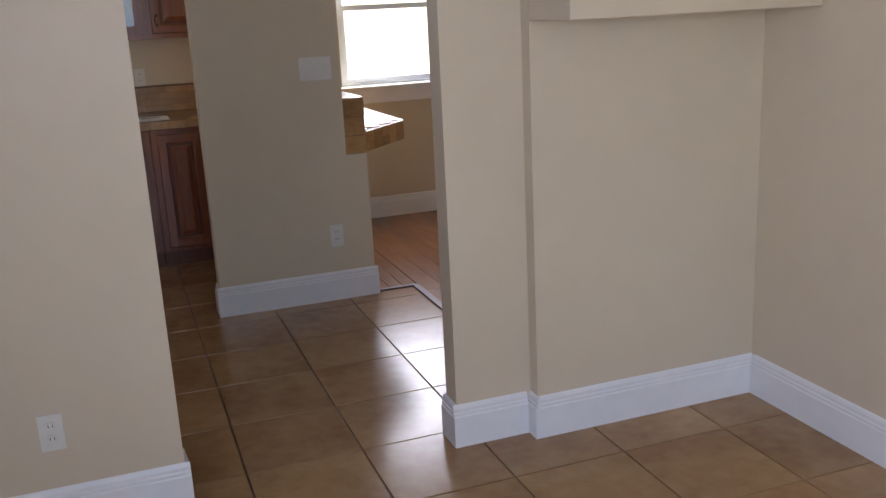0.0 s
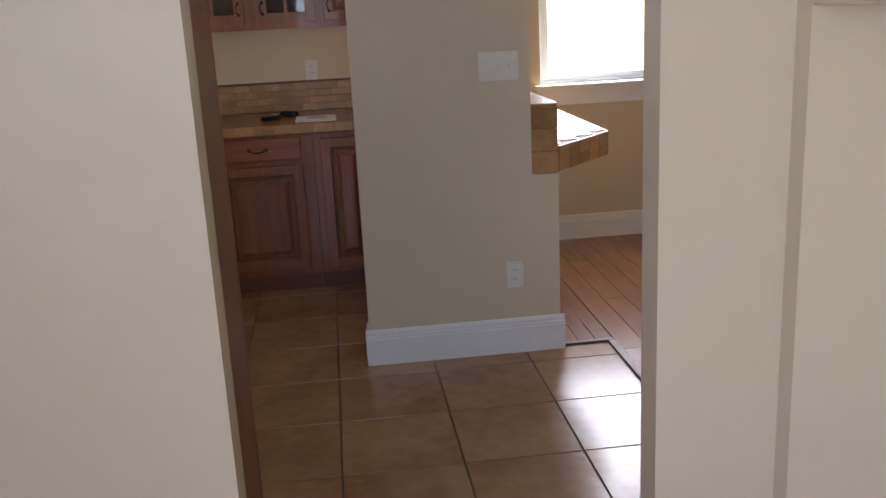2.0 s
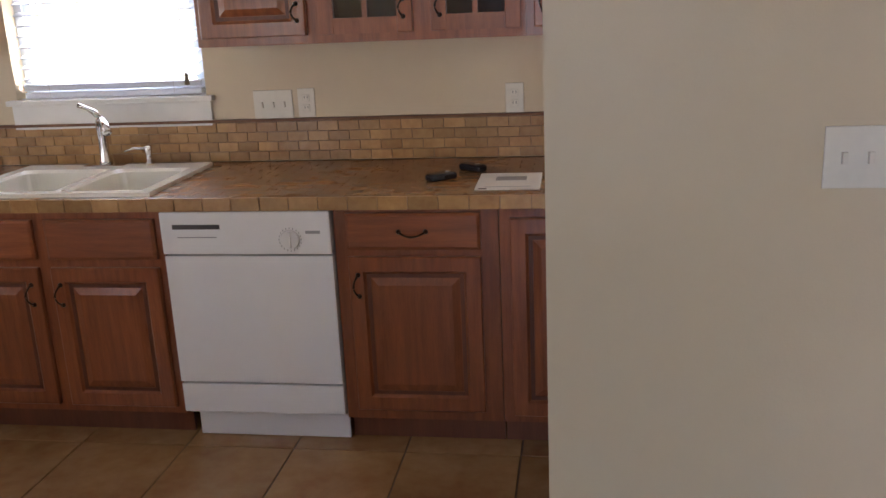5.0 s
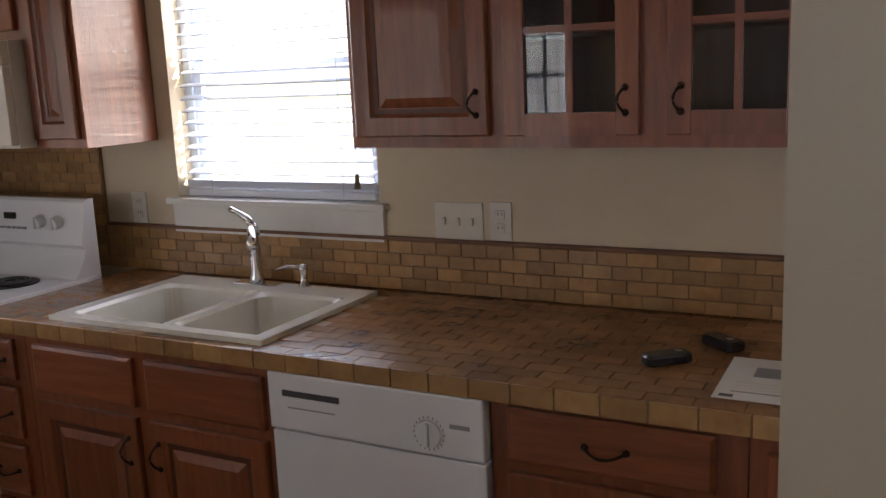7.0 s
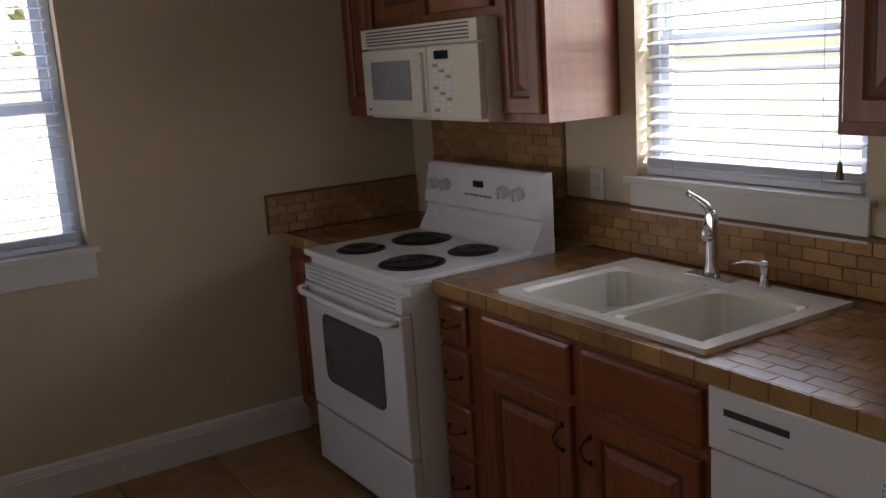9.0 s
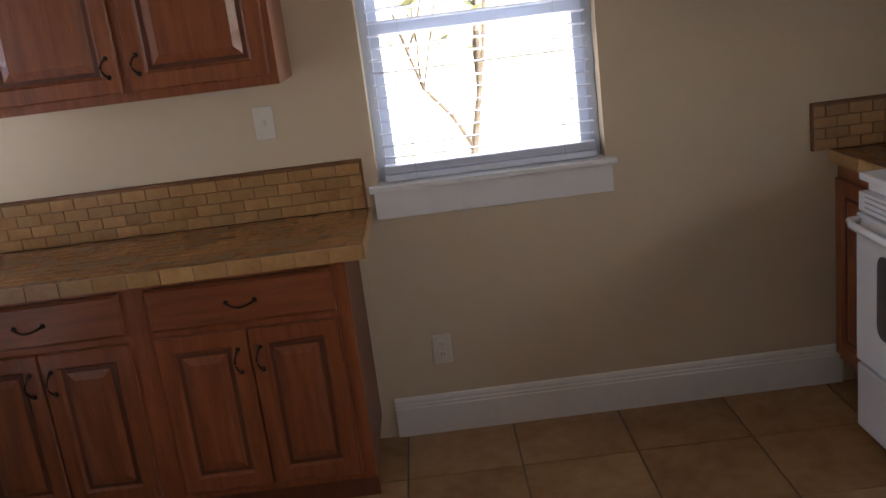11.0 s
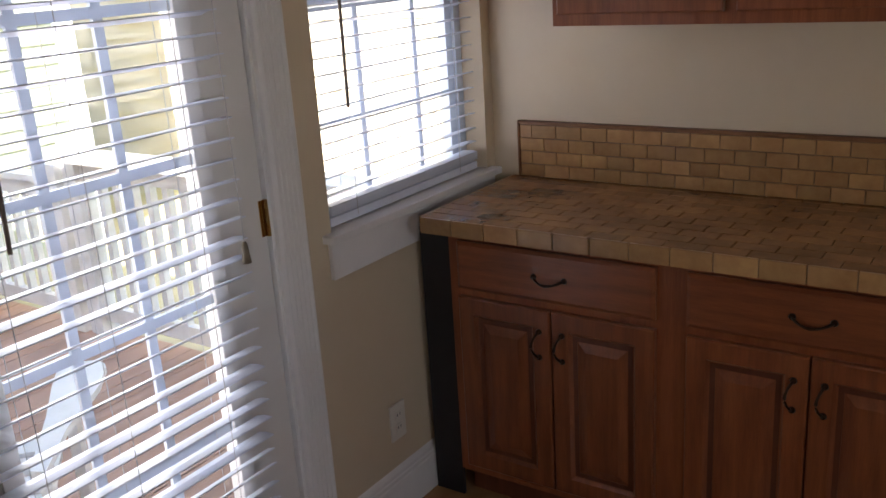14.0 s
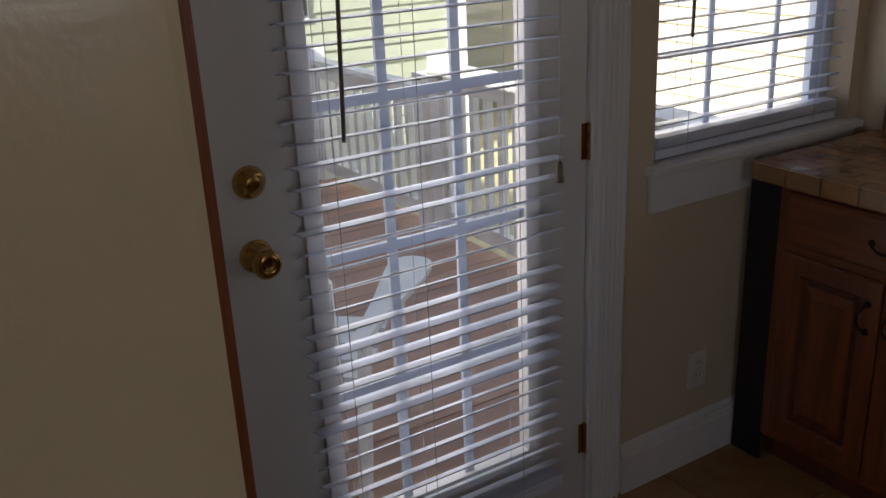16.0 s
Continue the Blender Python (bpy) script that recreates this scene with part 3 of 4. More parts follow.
wall_cabinet("oak wall cabinet between the microwave and the sink window", 0.240, NY - UF - 0.002, UH, [(0.012, 0.03, 0.206, 0.70, None, False)], pose(-1.503, UF, UZ))
wall_cabinet("dark oak wall cabinet in the corner beside the microwave", 0.300, NY - UF - 0.002, UH, [(0.02, 0.03, 0.26, 0.70, None, False)], pose(WX + 0.003, UF, UZ))
wall_cabinet("short oak wall cabinet above the microwave", 0.826, NY - UF - 0.002, UH - 0.36, [(0.02, 0.03, 0.37, 0.34, None, False), (0.436, 0.03, 0.37, 0.34, None, False)], pose(-2.336, UF, UZ + 0.36))
wall_cabinet("oak wall cabinet with two raised-panel doors above the tiled counter", 0.93, 0.31, UH, [(0.02, 0.03, 0.43, 0.70, "r", False), (0.48, 0.03, 0.43, 0.70, "l", False)], pose(-2.318, 4.565, 1.405, 0, 0, 90))


# ---- tiled counters ----
def tiles_stuff(bm, x0, y0, x1, y1, z, tw, td, th, joint, hole=None):
    row = 0
    y = y0
    while y < y1 - 0.01:
        yb = min(y + td, y1)
        x = x0 - (tw / 2 if row % 2 else 0)
        while x < x1 - 0.005:
            a, b = max(x, x0), min(x + tw, x1)
            if b - a > 0.012 and not (hole and a < hole[2] and b > hole[0] and y < hole[3] and yb > hole[1]):
                k = th + random.uniform(-0.0003, 0.0003)
                v = [bm.verts.new(p) for p in ((a + joint, y + joint, z), (b - joint, y + joint, z), (b - joint, yb - joint, z), (a + joint, yb - joint, z),
                                               (a + joint + .001, y + joint + .001, z + k), (b - joint - .001, y + joint + .001, z + k), (b - joint - .001, yb - joint - .001, z + k), (a + joint + .001, yb - joint - .001, z + k))]
                for f in ((4, 5, 6, 7), (0, 1, 5, 4), (1, 2, 6, 5), (2, 3, 7, 6), (3, 0, 4, 7)):
                    bm.faces.new([v[i] for i in f])
            x += tw
        y += td
        row += 1


def countertop(label, x0, y0, x1, y1, at, hole=None, edges=("front",)):
    """Tiled worktop 45 mm thick whose tiles are flush with z = 0.91; front edge towards -y."""
    t = thing("countertop", label, "countertop")
    zt, zb = 0.907, 0.865
    bm = bmesh.new()
    if hole:
        bx(bm, x0, y0, zb, hole[0], y1, zt)
        bx(bm, hole[2], y0, zb, x1, y1, zt)
        bx(bm, hole[0], y0, zb, hole[2], hole[1], zt)
        bx(bm, hole[0], hole[3], zb, hole[2], y1, zt)
    else:
        bx(bm, x0, y0, zb, x1, y1, zt)
    part("bed", bm, M_GROUT, t, "grout bed")
    bm = bmesh.new()
    tiles_stuff(bm, x0, y0, x1, y1, zt, 0.10, 0.05, 0.0030, 0.0007, hole)
    tagged(part("top_tiles", bm, M_TRAVI, t, "small brown travertine bricks"), kind="stuff")
    me = {}
    for e in edges:
        L = (x1 - x0) if e == "front" else (y1 - y0)
        n = max(1, round(L / 0.10))
        s = L / n
        if round(s, 4) not in me:
            me[round(s, 4)] = mesh_of("edge_tile", box(0.0015, -0.007, 0, s - 0.0015, 0, 0.046, 0.0015), M_TRAV)
        for k in range(n):
            if e == "front":
                m = pose(x0 + k * s, y0, zb - 0.001)
            elif e == "right":
                m = pose(x1, y0 + k * s, zb - 0.001, 0, 0, 90)
            else:
                m = pose(x0, y1 - k * s, zb - 0.001, 0, 0, -90)
            shared("edge_tile", me[round(s, 4)], t, m)
    t.matrix_basis = at
    return t


def backsplash(label, w, h, at, cap=True, ends=()):
    """Bricks on a wall: local x across, room at -y."""
    t = thing("backsplash", label, "backsplash")
    part("bed", box(0, -0.008, 0, w, 0, h), M_GROUT, t, "grout bed")
    rows = max(1, round((h - (0.012 if cap else 0)) / 0.04))
    rh = (h - (0.012 if cap else 0)) / rows
    tw = 0.085
    me = {}
    for r in range(rows):
        x = -tw / 2 if r % 2 else 0.0
        while x < w - 0.008:
            a, b = max(x, 0), min(x + tw, w)
            s = round(b - a, 3)
            if s > 0.012:
                if s not in me:
                    me[s] = mesh_of("tile", box(0.0014, -0.0085, 0.0014, s - 0.0014, 0, rh - 0.0014, 0.001), M_TRAV)
                shared("tile", me[s], t, (a, -0.0065 - random.uniform(0, 0.0008), r * rh))
            x += tw
    if cap:
        part("cap", box(0, -0.019, h - 0.012, w, 0, h, 0.003), M_EDGE, t, "brown pencil trim")
    for e in ends:
        part("end_trim", box(-0.008 if e == 0 else w, -0.019, 0, 0 if e == 0 else w + 0.008, 0, h, 0.003), M_EDGE, t, "brown pencil trim")
    t.matrix_basis = at
    return t


SINK = (-1.09, 7.43, -0.35, 7.94)
countertop("brown travertine-brick countertop around the white sink", -1.427, 7.368, 1.796, NY - 0.001, pose(0, 0, 0), SINK, ("front",))
countertop("brown travertine-brick countertop along the half wall", -0.992, 0, 0, 0.619, pose(1.177, 6.367, 0, 0, 0, -90), None, ("front",))
countertop("brown travertine-brick countertop in the corner beyond the stove", WX + 0.001, 7.368, -2.207, NY - 0.001, pose(0, 0, 0), None, ("front",))
countertop("travertine-brick countertop on the four-door cabinet", 0.242, -0.530, 1.690, -0.001, pose(WX, 4.0, 0, 0, 0, 90), None, ("front", "left", "right"))
backsplash("brown travertine-brick backsplash along the sink wall", 1.554 + 1.796, 0.170, pose(-1.554, NY, 0.912))
backsplash("brown travertine-brick backsplash beside the stove corner", 8.05 - 7.30, 0.172, pose(WX, 7.30, 0.912, 0, 0, 90), ends=(0,))
backsplash("tall brown travertine-brick panel behind the stove", 0.90, 0.470, pose(-2.455, NY, 0.912), cap=False)
backsplash("travertine-brick backsplash above the four-door cabinet", 1.405, 0.178, pose(WX, 4.275, 0.912, 0, 0, 90), ends=(0, 1))

# peninsula ledge by the dining room
pen = thing("breakfast_counter", "brick-tiled peninsula counter with a clipped corner beside the pillar", "countertop")
bm = bmesh.new()
poly = [(1.910, 6.262), (2.220, 6.595), (2.220, NY - 0.001), (1.910, NY - 0.001)]
lo, hi = [bm.verts.new((x, y, 0.778)) for x, y in poly], [bm.verts.new((x, y, 0.882)) for x, y in poly]
bm.faces.new(lo[::-1]), bm.faces.new(hi)
for k in range(4):
    bm.faces.new((lo[k], lo[(k + 1) % 4], hi[(k + 1) % 4], hi[k]))
part("slab", bm, M_GROUT, pen, "grout bed")
L = math.hypot(0.31, 0.333)
for (ox, oy, ang, ln) in ((1.910, 6.262, 47.05, L), (2.220, 6.595, 90, NY - 6.60)):
    n = round(ln / 0.1)
    s = ln / n
    m2 = mesh_of("edge_tile", box(0.0015, -0.008, 0, s - 0.0015, 0, 0.053, 0.0015), M_TRAV)
    for k in range(n):
        for r in (0, 1):
            shared("edge_tile", m2, pen, pose(ox, oy, 0.777 + r * 0.053, 0, 0, ang) @ pose(k * s, -0.0, 0))
bm = bmesh.new()
tiles_stuff(bm, 1.912, 6.61, 2.218, NY - 0.002, 0.882, 0.10, 0.10, 0.005, 0.0016)
for k in range(3):
    x0, y0 = 1.912, 6.305 + 0.1 * k
    x1 = x0 + 0.07 + 0.095 * k
    bx(bm, x0, y0, 0.882, x1 - 0.045, y0 + 0.093, 0.887)
tagged(part("top_tiles", bm, M_TRAVI, pen, "brown travertine tiles"), kind="stuff")
led = thing("tiled_ledge", "brick-tiled raised ledge capping the half wall", "ledge")
part("block", box(1.798, 6.258, 0.774, 1.908, NY - 0.001, 1.055), M_GROUT, led, "grout bed")
m3 = mesh_of("tile", box(0.0015, -0.008, 0.0015, 0.112, 0, 0.0885, 0.0015), M_TRAV)
for r in range(3):
    shared("tile", m3, led, (1.797, 6.258, 0.774 + r * 0.0935))
m4 = mesh_of("tile", box(0.0015, 0.0015, 0, 0.1115, 0.0985, 0.008, 0.0015), M_TRAV)
for k in range(18):
    shared("tile", m4, led, (1.797, 6.252 + k * 0.1, 1.055))


# ---- sink and taps ----
sink = thing("kitchen_sink", "white double-bowl porcelain sink set in the tiled counter", "sink")
x0, y0, x1, y1 = -1.117, 7.403, -0.323, 7.968
bm = bmesh.new()


def rrect(bm, ax, ay, bx_, by, r, z, n=5):
    vs = []
    for cx, cy, a0 in ((bx_ - r, by - r, 0), (ax + r, by - r, 90), (ax + r, ay + r, 180), (bx_ - r, ay + r, 270)):
        for k in range(n + 1):
            a = radians(a0 + 90 * k / n)
            vs.append(bm.verts.new((cx + r * math.cos(a), cy + r * math.sin(a), z)))
    return vs


def skin(bm, a, b):
    for k in range(len(a)):
        bm.faces.new((a[k], a[(k + 1) % len(a)], b[(k + 1) % len(a)], b[k]))


mid = (x0 + x1) / 2 + 0.03
bowls = ((x0 + 0.045, y0 + 0.04, mid - 0.014, y1 - 0.115), (mid + 0.014, y0 + 0.04, x1 - 0.045, y1 - 0.115))
bm = bmesh.new()
for a, b, c, d in ((x0, y0, x1, bowls[0][1]), (x0, bowls[0][3], x1, y1), (x0, bowls[0][1], bowls[0][0], bowls[0][3]), (bowls[0][2], bowls[0][1], bowls[1][0], bowls[0][3]), (bowls[1][2], bowls[0][1], x1, bowls[0][3])):
    bx(bm, a, b, 0.908, c, d, 0.924)
part("rim", bm, M_PORC, sink)
for a, b, c, d in bowls:
    bm = bmesh.new()
    r1 = rrect(bm, a - 0.001, b - 0.001, c + 0.001, d + 0.001, 0.03, 0.9235)
    r2 = rrect(bm, a + 0.006, b + 0.006, c - 0.006, d - 0.006, 0.05, 0.912)
    r3 = rrect(bm, a + 0.012, b + 0.012, c - 0.012, d - 0.012, 0.055, 0.80)
    r4 = rrect(bm, a + 0.035, b + 0.035, c - 0.035, d - 0.035, 0.06, 0.755)
    skin(bm, r1, r2), skin(bm, r2, r3), skin(bm, r3, r4)
    bm.faces.new(r4)
    bw = part("bowl", bm, M_PORC, sink, "deep white bowl")
    bm = bmesh.new()
    cyl(bm, ((a + c) / 2, (b + d) / 2, 0.7555), ((a + c) / 2, (b + d) / 2, 0.760), 0.04, 20)
    part("drain", bm, M_CHROME, bw, "chrome drain")
fau = thing("kitchen_faucet", "chrome single-lever kitchen faucet behind the sink", "faucet")
fx, fy = -0.76, 7.93
bm = bmesh.new()
bx(bm, fx - 0.085, fy - 0.028, 0.924, fx + 0.085, fy + 0.028, 0.930, 0.003)
part("base_plate", bm, M_CHROME, fau)
bm = bmesh.new()
lathe(bm, [(0.026, 0.93), (0.024, 0.945), (0.020, 0.96), (0.019, 1.06), (0.021, 1.075), (0.020, 1.10), (0.014, 1.125), (0.004, 1.135)], 20, Matrix.Translation((fx, fy, 0)))
part("body", bm, M_CHROME, fau, smooth=True)
bm = bmesh.new()
tube(bm, [(fx, fy, 1.085), (fx + 0.018, fy - 0.025, 1.110), (fx + 0.048, fy - 0.065, 1.115), (fx + 0.076, fy - 0.102, 1.100), (fx + 0.094, fy - 0.126, 1.075)], [0.017, 0.016, 0.015, 0.015, 0.017], 14)
part("spout", bm, M_CHROME, fau, smooth=True)
bm = bmesh.new()
tube(bm, [(fx, fy, 1.12), (fx - 0.018, fy - 0.004, 1.142), (fx - 0.055, fy - 0.010, 1.163), (fx - 0.078, fy - 0.014, 1.172)], [0.015, 0.012, 0.008, 0.010], 12)
part("lever", bm, M_CHROME, fau, smooth=True)
soap = thing("soap_dispenser", "small chrome soap pump beside the faucet", "soap dispenser")
sx, sy = -0.575, 7.935
bm = bmesh.new()
lathe(bm, [(0.020, 0.924), (0.019, 0.932), (0.012, 0.938), (0.012, 0.975), (0.015, 0.98), (0.015, 0.998), (0.006, 1.002)], 16, Matrix.Translation((sx, sy, 0)))
part("body", bm, M_CHROME, soap, smooth=True)
bm = bmesh.new()
tube(bm, [(sx, sy, 0.99), (sx - 0.05, sy - 0.02, 0.994), (sx - 0.085, sy - 0.035, 0.985)], [0.006, 0.005, 0.004], 8)
part("nozzle", bm, M_CHROME, soap, smooth=True)

# ---- dishwasher ----
dw = thing("dishwasher", "white built-in dishwasher with a round dial between oak cabinets", "dishwasher", at=(-0.281, 7.375, 0))
part("body", box(0.005, 0.03, 0.10, 0.595, 0.60, 0.855), M_APPL, dw)
part("door", box(0.0, -0.004, 0.235, 0.60, 0.03, 0.705, 0.004), M_APPL, dw)
cp = part("control_panel", box(0.0, -0.012, 0.712, 0.60, 0.03, 0.862, 0.006), M_APPL, dw)
part("lower_panel", box(0.0, 0.0, 0.115, 0.60, 0.03, 0.226, 0.004), M_APPL, dw)
part("kick_plate", box(0.03, 0.05, 0.002, 0.60, 0.065, 0.112, 0.003), M_APPL, dw)
part("latch_slot", box(0.045, -0.0135, 0.802, 0.215, -0.0115, 0.818), M_INK, cp, "dark latch slot")
bm = bmesh.new()
cyl(bm, (0.46, -0.012, 0.765), (0.46, -0.020, 0.765), 0.034, 28, 0.032)
dl = part("dial", bm, M_APPL, cp, "round white dial")
bm = bmesh.new()
for k in range(20):
    a = radians(18 * k)
    bx(bm, 0.46 + 0.039 * math.cos(a) - 0.0012, -0.0128, 0.765 + 0.039 * math.sin(a) - 0.003, 0.46 + 0.039 * math.cos(a) + 0.0012, -0.0118, 0.765 + 0.039 * math.sin(a) + 0.003)
part("dial_marks", bm, M_GREYP, cp)
part("grip", box(0.455, -0.030, 0.737, 0.465, -0.0195, 0.793, 0.002), M_APPL, dl)
part("maker_badge", box(0.515, -0.0135, 0.785, 0.565, -0.0118, 0.795), M_GREYP, cp, "small grey badge")
part("row_of_marks", box(0.06, -0.0132, 0.772, 0.20, -0.0119, 0.775), M_GREYP, cp)

# ---- stove ----
st = thing("electric_stove", "white freestanding electric stove with four black coil burners", "stove", at=(-2.203, 7.258, 0))
W = 0.762
part("body", box(0.004, 0.03, 0.03, W - 0.004, 0.60, 0.895), M_APPL, st)
part("cooktop", box(0.0, 0.0, 0.896, W, 0.62, 0.920, 0.006), M_APPL, st)
ov = part("oven_door", box(0.006, -0.012, 0.295, W - 0.006, 0.028, 0.795, 0.008), M_APPL, st)
bm = bmesh.new()
w1 = rrect(bm, 0.15, 0.0, W - 0.15, 0.27, 0.04, 0)
w2 = rrect(bm, 0.15, 0.0, W - 0.15, 0.27, 0.04, 0.003)
skin(bm, w1, w2)
bm.faces.new(w2)
part("oven_window", bm, M_OVENG, ov, "dark rounded oven window", pose(0, -0.0122, 0.425, 90))
bm = bmesh.new()
tube(bm, [(0.03, -0.012, 0.775), (0.035, -0.045, 0.775), (0.08, -0.058, 0.772), (W / 2, -0.062, 0.770), (W - 0.08, -0.058, 0.772), (W - 0.035, -0.045, 0.775), (W - 0.03, -0.012, 0.775)], 0.013, 10)
part("oven_handle", bm, M_APPL, ov, "white bar handle", smooth=True)
part("vent_strip", box(0.01, -0.004, 0.802, W - 0.01, 0.029, 0.862), M_APPL, st)
for z in (0.815, 0.832, 0.849):
    part("vent_slot", box(0.05, -0.0055, z, W - 0.05, -0.0035, z + 0.004), M_GREYP, st)
part("drawer", box(0.006, -0.008, 0.055, W - 0.006, 0.028, 0.282, 0.006), M_APPL, st, "white storage drawer")
# Solid near-black block; its colour stands in for shade under the stove.
part("base_shade", box(0.02, 0.04, 0.0, W - 0.02, 0.58, 0.03), M_GAPSHADE, st)
bm = bmesh.new()
prof = [(0.62, 0.90), (0.50, 0.905), (0.535, 0.925), (0.575, 0.99), (0.585, 1.02), (0.570, 1.035), (0.600, 1.185), (0.610, 1.195), (0.640, 1.195), (0.640, 0.90)]
ea, eb = [[bm.verts.new((x, y, z)) for y, z in prof] for x in (0.004, W - 0.004)]
for k in range(len(prof)):
    bm.faces.new((ea[k], ea[(k + 1) % len(prof)], eb[(k + 1) % len(prof)], eb[k]))
bm.faces.new(ea[::-1]), bm.faces.new(eb)
bg = part("backguard", bm, M_APPL, st)
for kx in (0.075, 0.165, W - 0.215, W - 0.125):
    kn = bmesh.new()
    cyl(kn, (kx, 0.585, 1.115), (kx, 0.555, 1.109), 0.024, 22, 0.021)
    k_ob = part("knob", kn, M_APPL, bg, "white burner knob")
    part("grip", box(kx - 0.004, 0.545, 1.09, kx + 0.004, 0.560, 1.132, 0.002), M_APPL, k_ob)
part("clock_display", box(W / 2 - 0.028, 0.578, 1.118, W / 2 + 0.028, 0.587, 1.142), M_DISP, bg, "dark clock display")
for k in range(6):
    part("button", box(W / 2 - 0.085 + k * 0.030, 0.575, 1.082, W / 2 - 0.065 + k * 0.030, 0.581, 1.090), M_GREYP, bg)
for cx_, cy_, r in ((0.20, 0.15, 0.080), (0.56, 0.16, 0.105), (0.22, 0.41, 0.105), (0.56, 0.42, 0.080)):
    bm = bmesh.new()
    lathe(bm, [(r + 0.014, 0.920), (r + 0.014, 0.923), (r + 0.008, 0.9245), (r, 0.9215), (r * 0.3, 0.9205)], 36, Matrix.Translation((cx_, cy_, 0)))
    bu = part("burner", bm, M_BLACK, st, "black burner pan", smooth=True)
    bm = bmesh.new()
    pts = []
    for k in range(91):
        a = k / 90 * 2 * math.pi * 4
        rr = 0.018 + (r - 0.024) * k / 90
        pts.append((cx_ + rr * math.cos(a), cy_ + rr * math.sin(a), 0.929))
    tube(bm, pts, 0.0042, 6)
    part("coil", bm, M_BLACK, bu, "black spiral coil")

# ---- microwave ----
mw = thing("microwave", "almond over-the-range microwave above the stove", "microwave", at=(-2.332, 7.655, 1.388))
W = 0.82
part("body", box(0, 0.03, 0, W, 0.400, 0.355, 0.004), M_APPL2, mw)
dr = part("door", box(0.002, -0.002, 0.012, 0.49, 0.029, 0.27, 0.006), M_APPL2, mw)
part("door_window", box(0.075, -0.0045, 0.075, 0.375, -0.0015, 0.225, 0.001), M_GREYP, dr, "grey mesh window")
part("handle", box(0.455, -0.022, 0.03, 0.475, -0.003, 0.25, 0.006), M_APPL2, dr)
part("badge", box(0.03, -0.0035, 0.035, 0.055, -0.0015, 0.041), M_INK, dr)
kp = part("keypad", box(0.494, 0.0, 0.012, W - 0.002, 0.029, 0.27, 0.004), M_APPL2, mw)
part("display", box(0.545, -0.002, 0.222, 0.635, 0.001, 0.252), M_DISP, kp, "dark display")
for r in range(9):
    for c in range(3):
        part("key", box(0.530 + c * 0.042, -0.0015, 0.035 + r * 0.020, 0.563 + c * 0.042, 0.001, 0.046 + r * 0.020), M_GREYP if (r + c) % 4 == 0 else M_APPL, kp)
gr = part("vent_grille", box(0.002, 0.0, 0.276, W - 0.002, 0.029, 0.352, 0.003), M_APPL2, mw)
for k in range(5):
    part("louver", box(0.05, -0.002, 0.287 + k * 0.0125, W - 0.05, 0.0015, 0.292 + k * 0.0125), M_INK, gr, "dark louver slot")
part("light_lens", box(0.25, 0.10, -0.004, 0.45, 0.18, 0.001), M_GREYP, mw)

for nm, lb, x, y, z in (("cord_tassel", "beige cord tassel hanging on the sink window blind", N_WIN[1] - 0.075, NY - 0.004, 1.245),
                        ("cord_tassel", "beige cord tassel hanging on the door blind", -1.455, 4.245, 1.0)):
    t = thing(nm, lb, "cord tassel", at=(x, y, z))
    bm = bmesh.new()
    lathe(bm, [(0.004, 0.03), (0.007, 0.022), (0.009, 0.0), (0.011, -0.018), (0.002, -0.020)], 12)
    part("knob", bm, M_TASSEL, t, smooth=True)
    bm = bmesh.new()
    cyl(bm, (0, 0, 0.028), (0, 0, 0.75), 0.0012, 5)
    part("cord", bm, M_CORD, t)

# ---- fridge in its enclosure ----
fr = thing("refrigerator", "cream pebbled refrigerator standing between oak panels", "refrigerator", at=(-0.405, 4.490, 0))
part("body", box(0, 0, 0.02, 0.90, 0.530, 1.74, 0.01), M_FRIDGE, fr)
fd = part("upper_door", box(0.0, 0.535, 0.62, 0.90, 0.600, 1.74, 0.014), M_FRIDGE, fr)
md = part("freezer_drawer", box(0.0, 0.535, 0.10, 0.90, 0.600, 0.61, 0.014), M_FRIDGE, fr)
part("kick_grille", box(0.02, 0.52, 0.01, 0.88, 0.56, 0.09), M_GREYP, fr)
part("handle", box(0.25, 0.601, 0.53, 0.65, 0.645, 0.56, 0.008), M_FRIDGE, md)
part("handle", box(0.83, 0.601, 0.80, 0.86, 0.645, 1.30, 0.008), M_FRIDGE, fd)
enc = thing("refrigerator_surround", "tall reddish oak side panels around the refrigerator", "cabinet panel")
part("side_panel", box(0.714, 4.482, 0, 0.738, 4.790, 2.13, 0.002), M_OAK, enc)
part("front_edge", box(0.713, 4.791, 0, 0.739, 4.811, 2.13, 0.002), M_OAK, enc)
part("side_panel", box(-0.490, 4.482, 0, -0.468, 4.815, 2.13, 0.002), M_OAK, enc)
part("front_stile", box(-0.490, 4.816, 0, -0.450, 4.836, 2.13, 0.002), M_OAK, enc)
part("top_rail", box(-0.449, 4.77, 2.05, 0.712, 4.789, 2.13), M_OAK, enc)

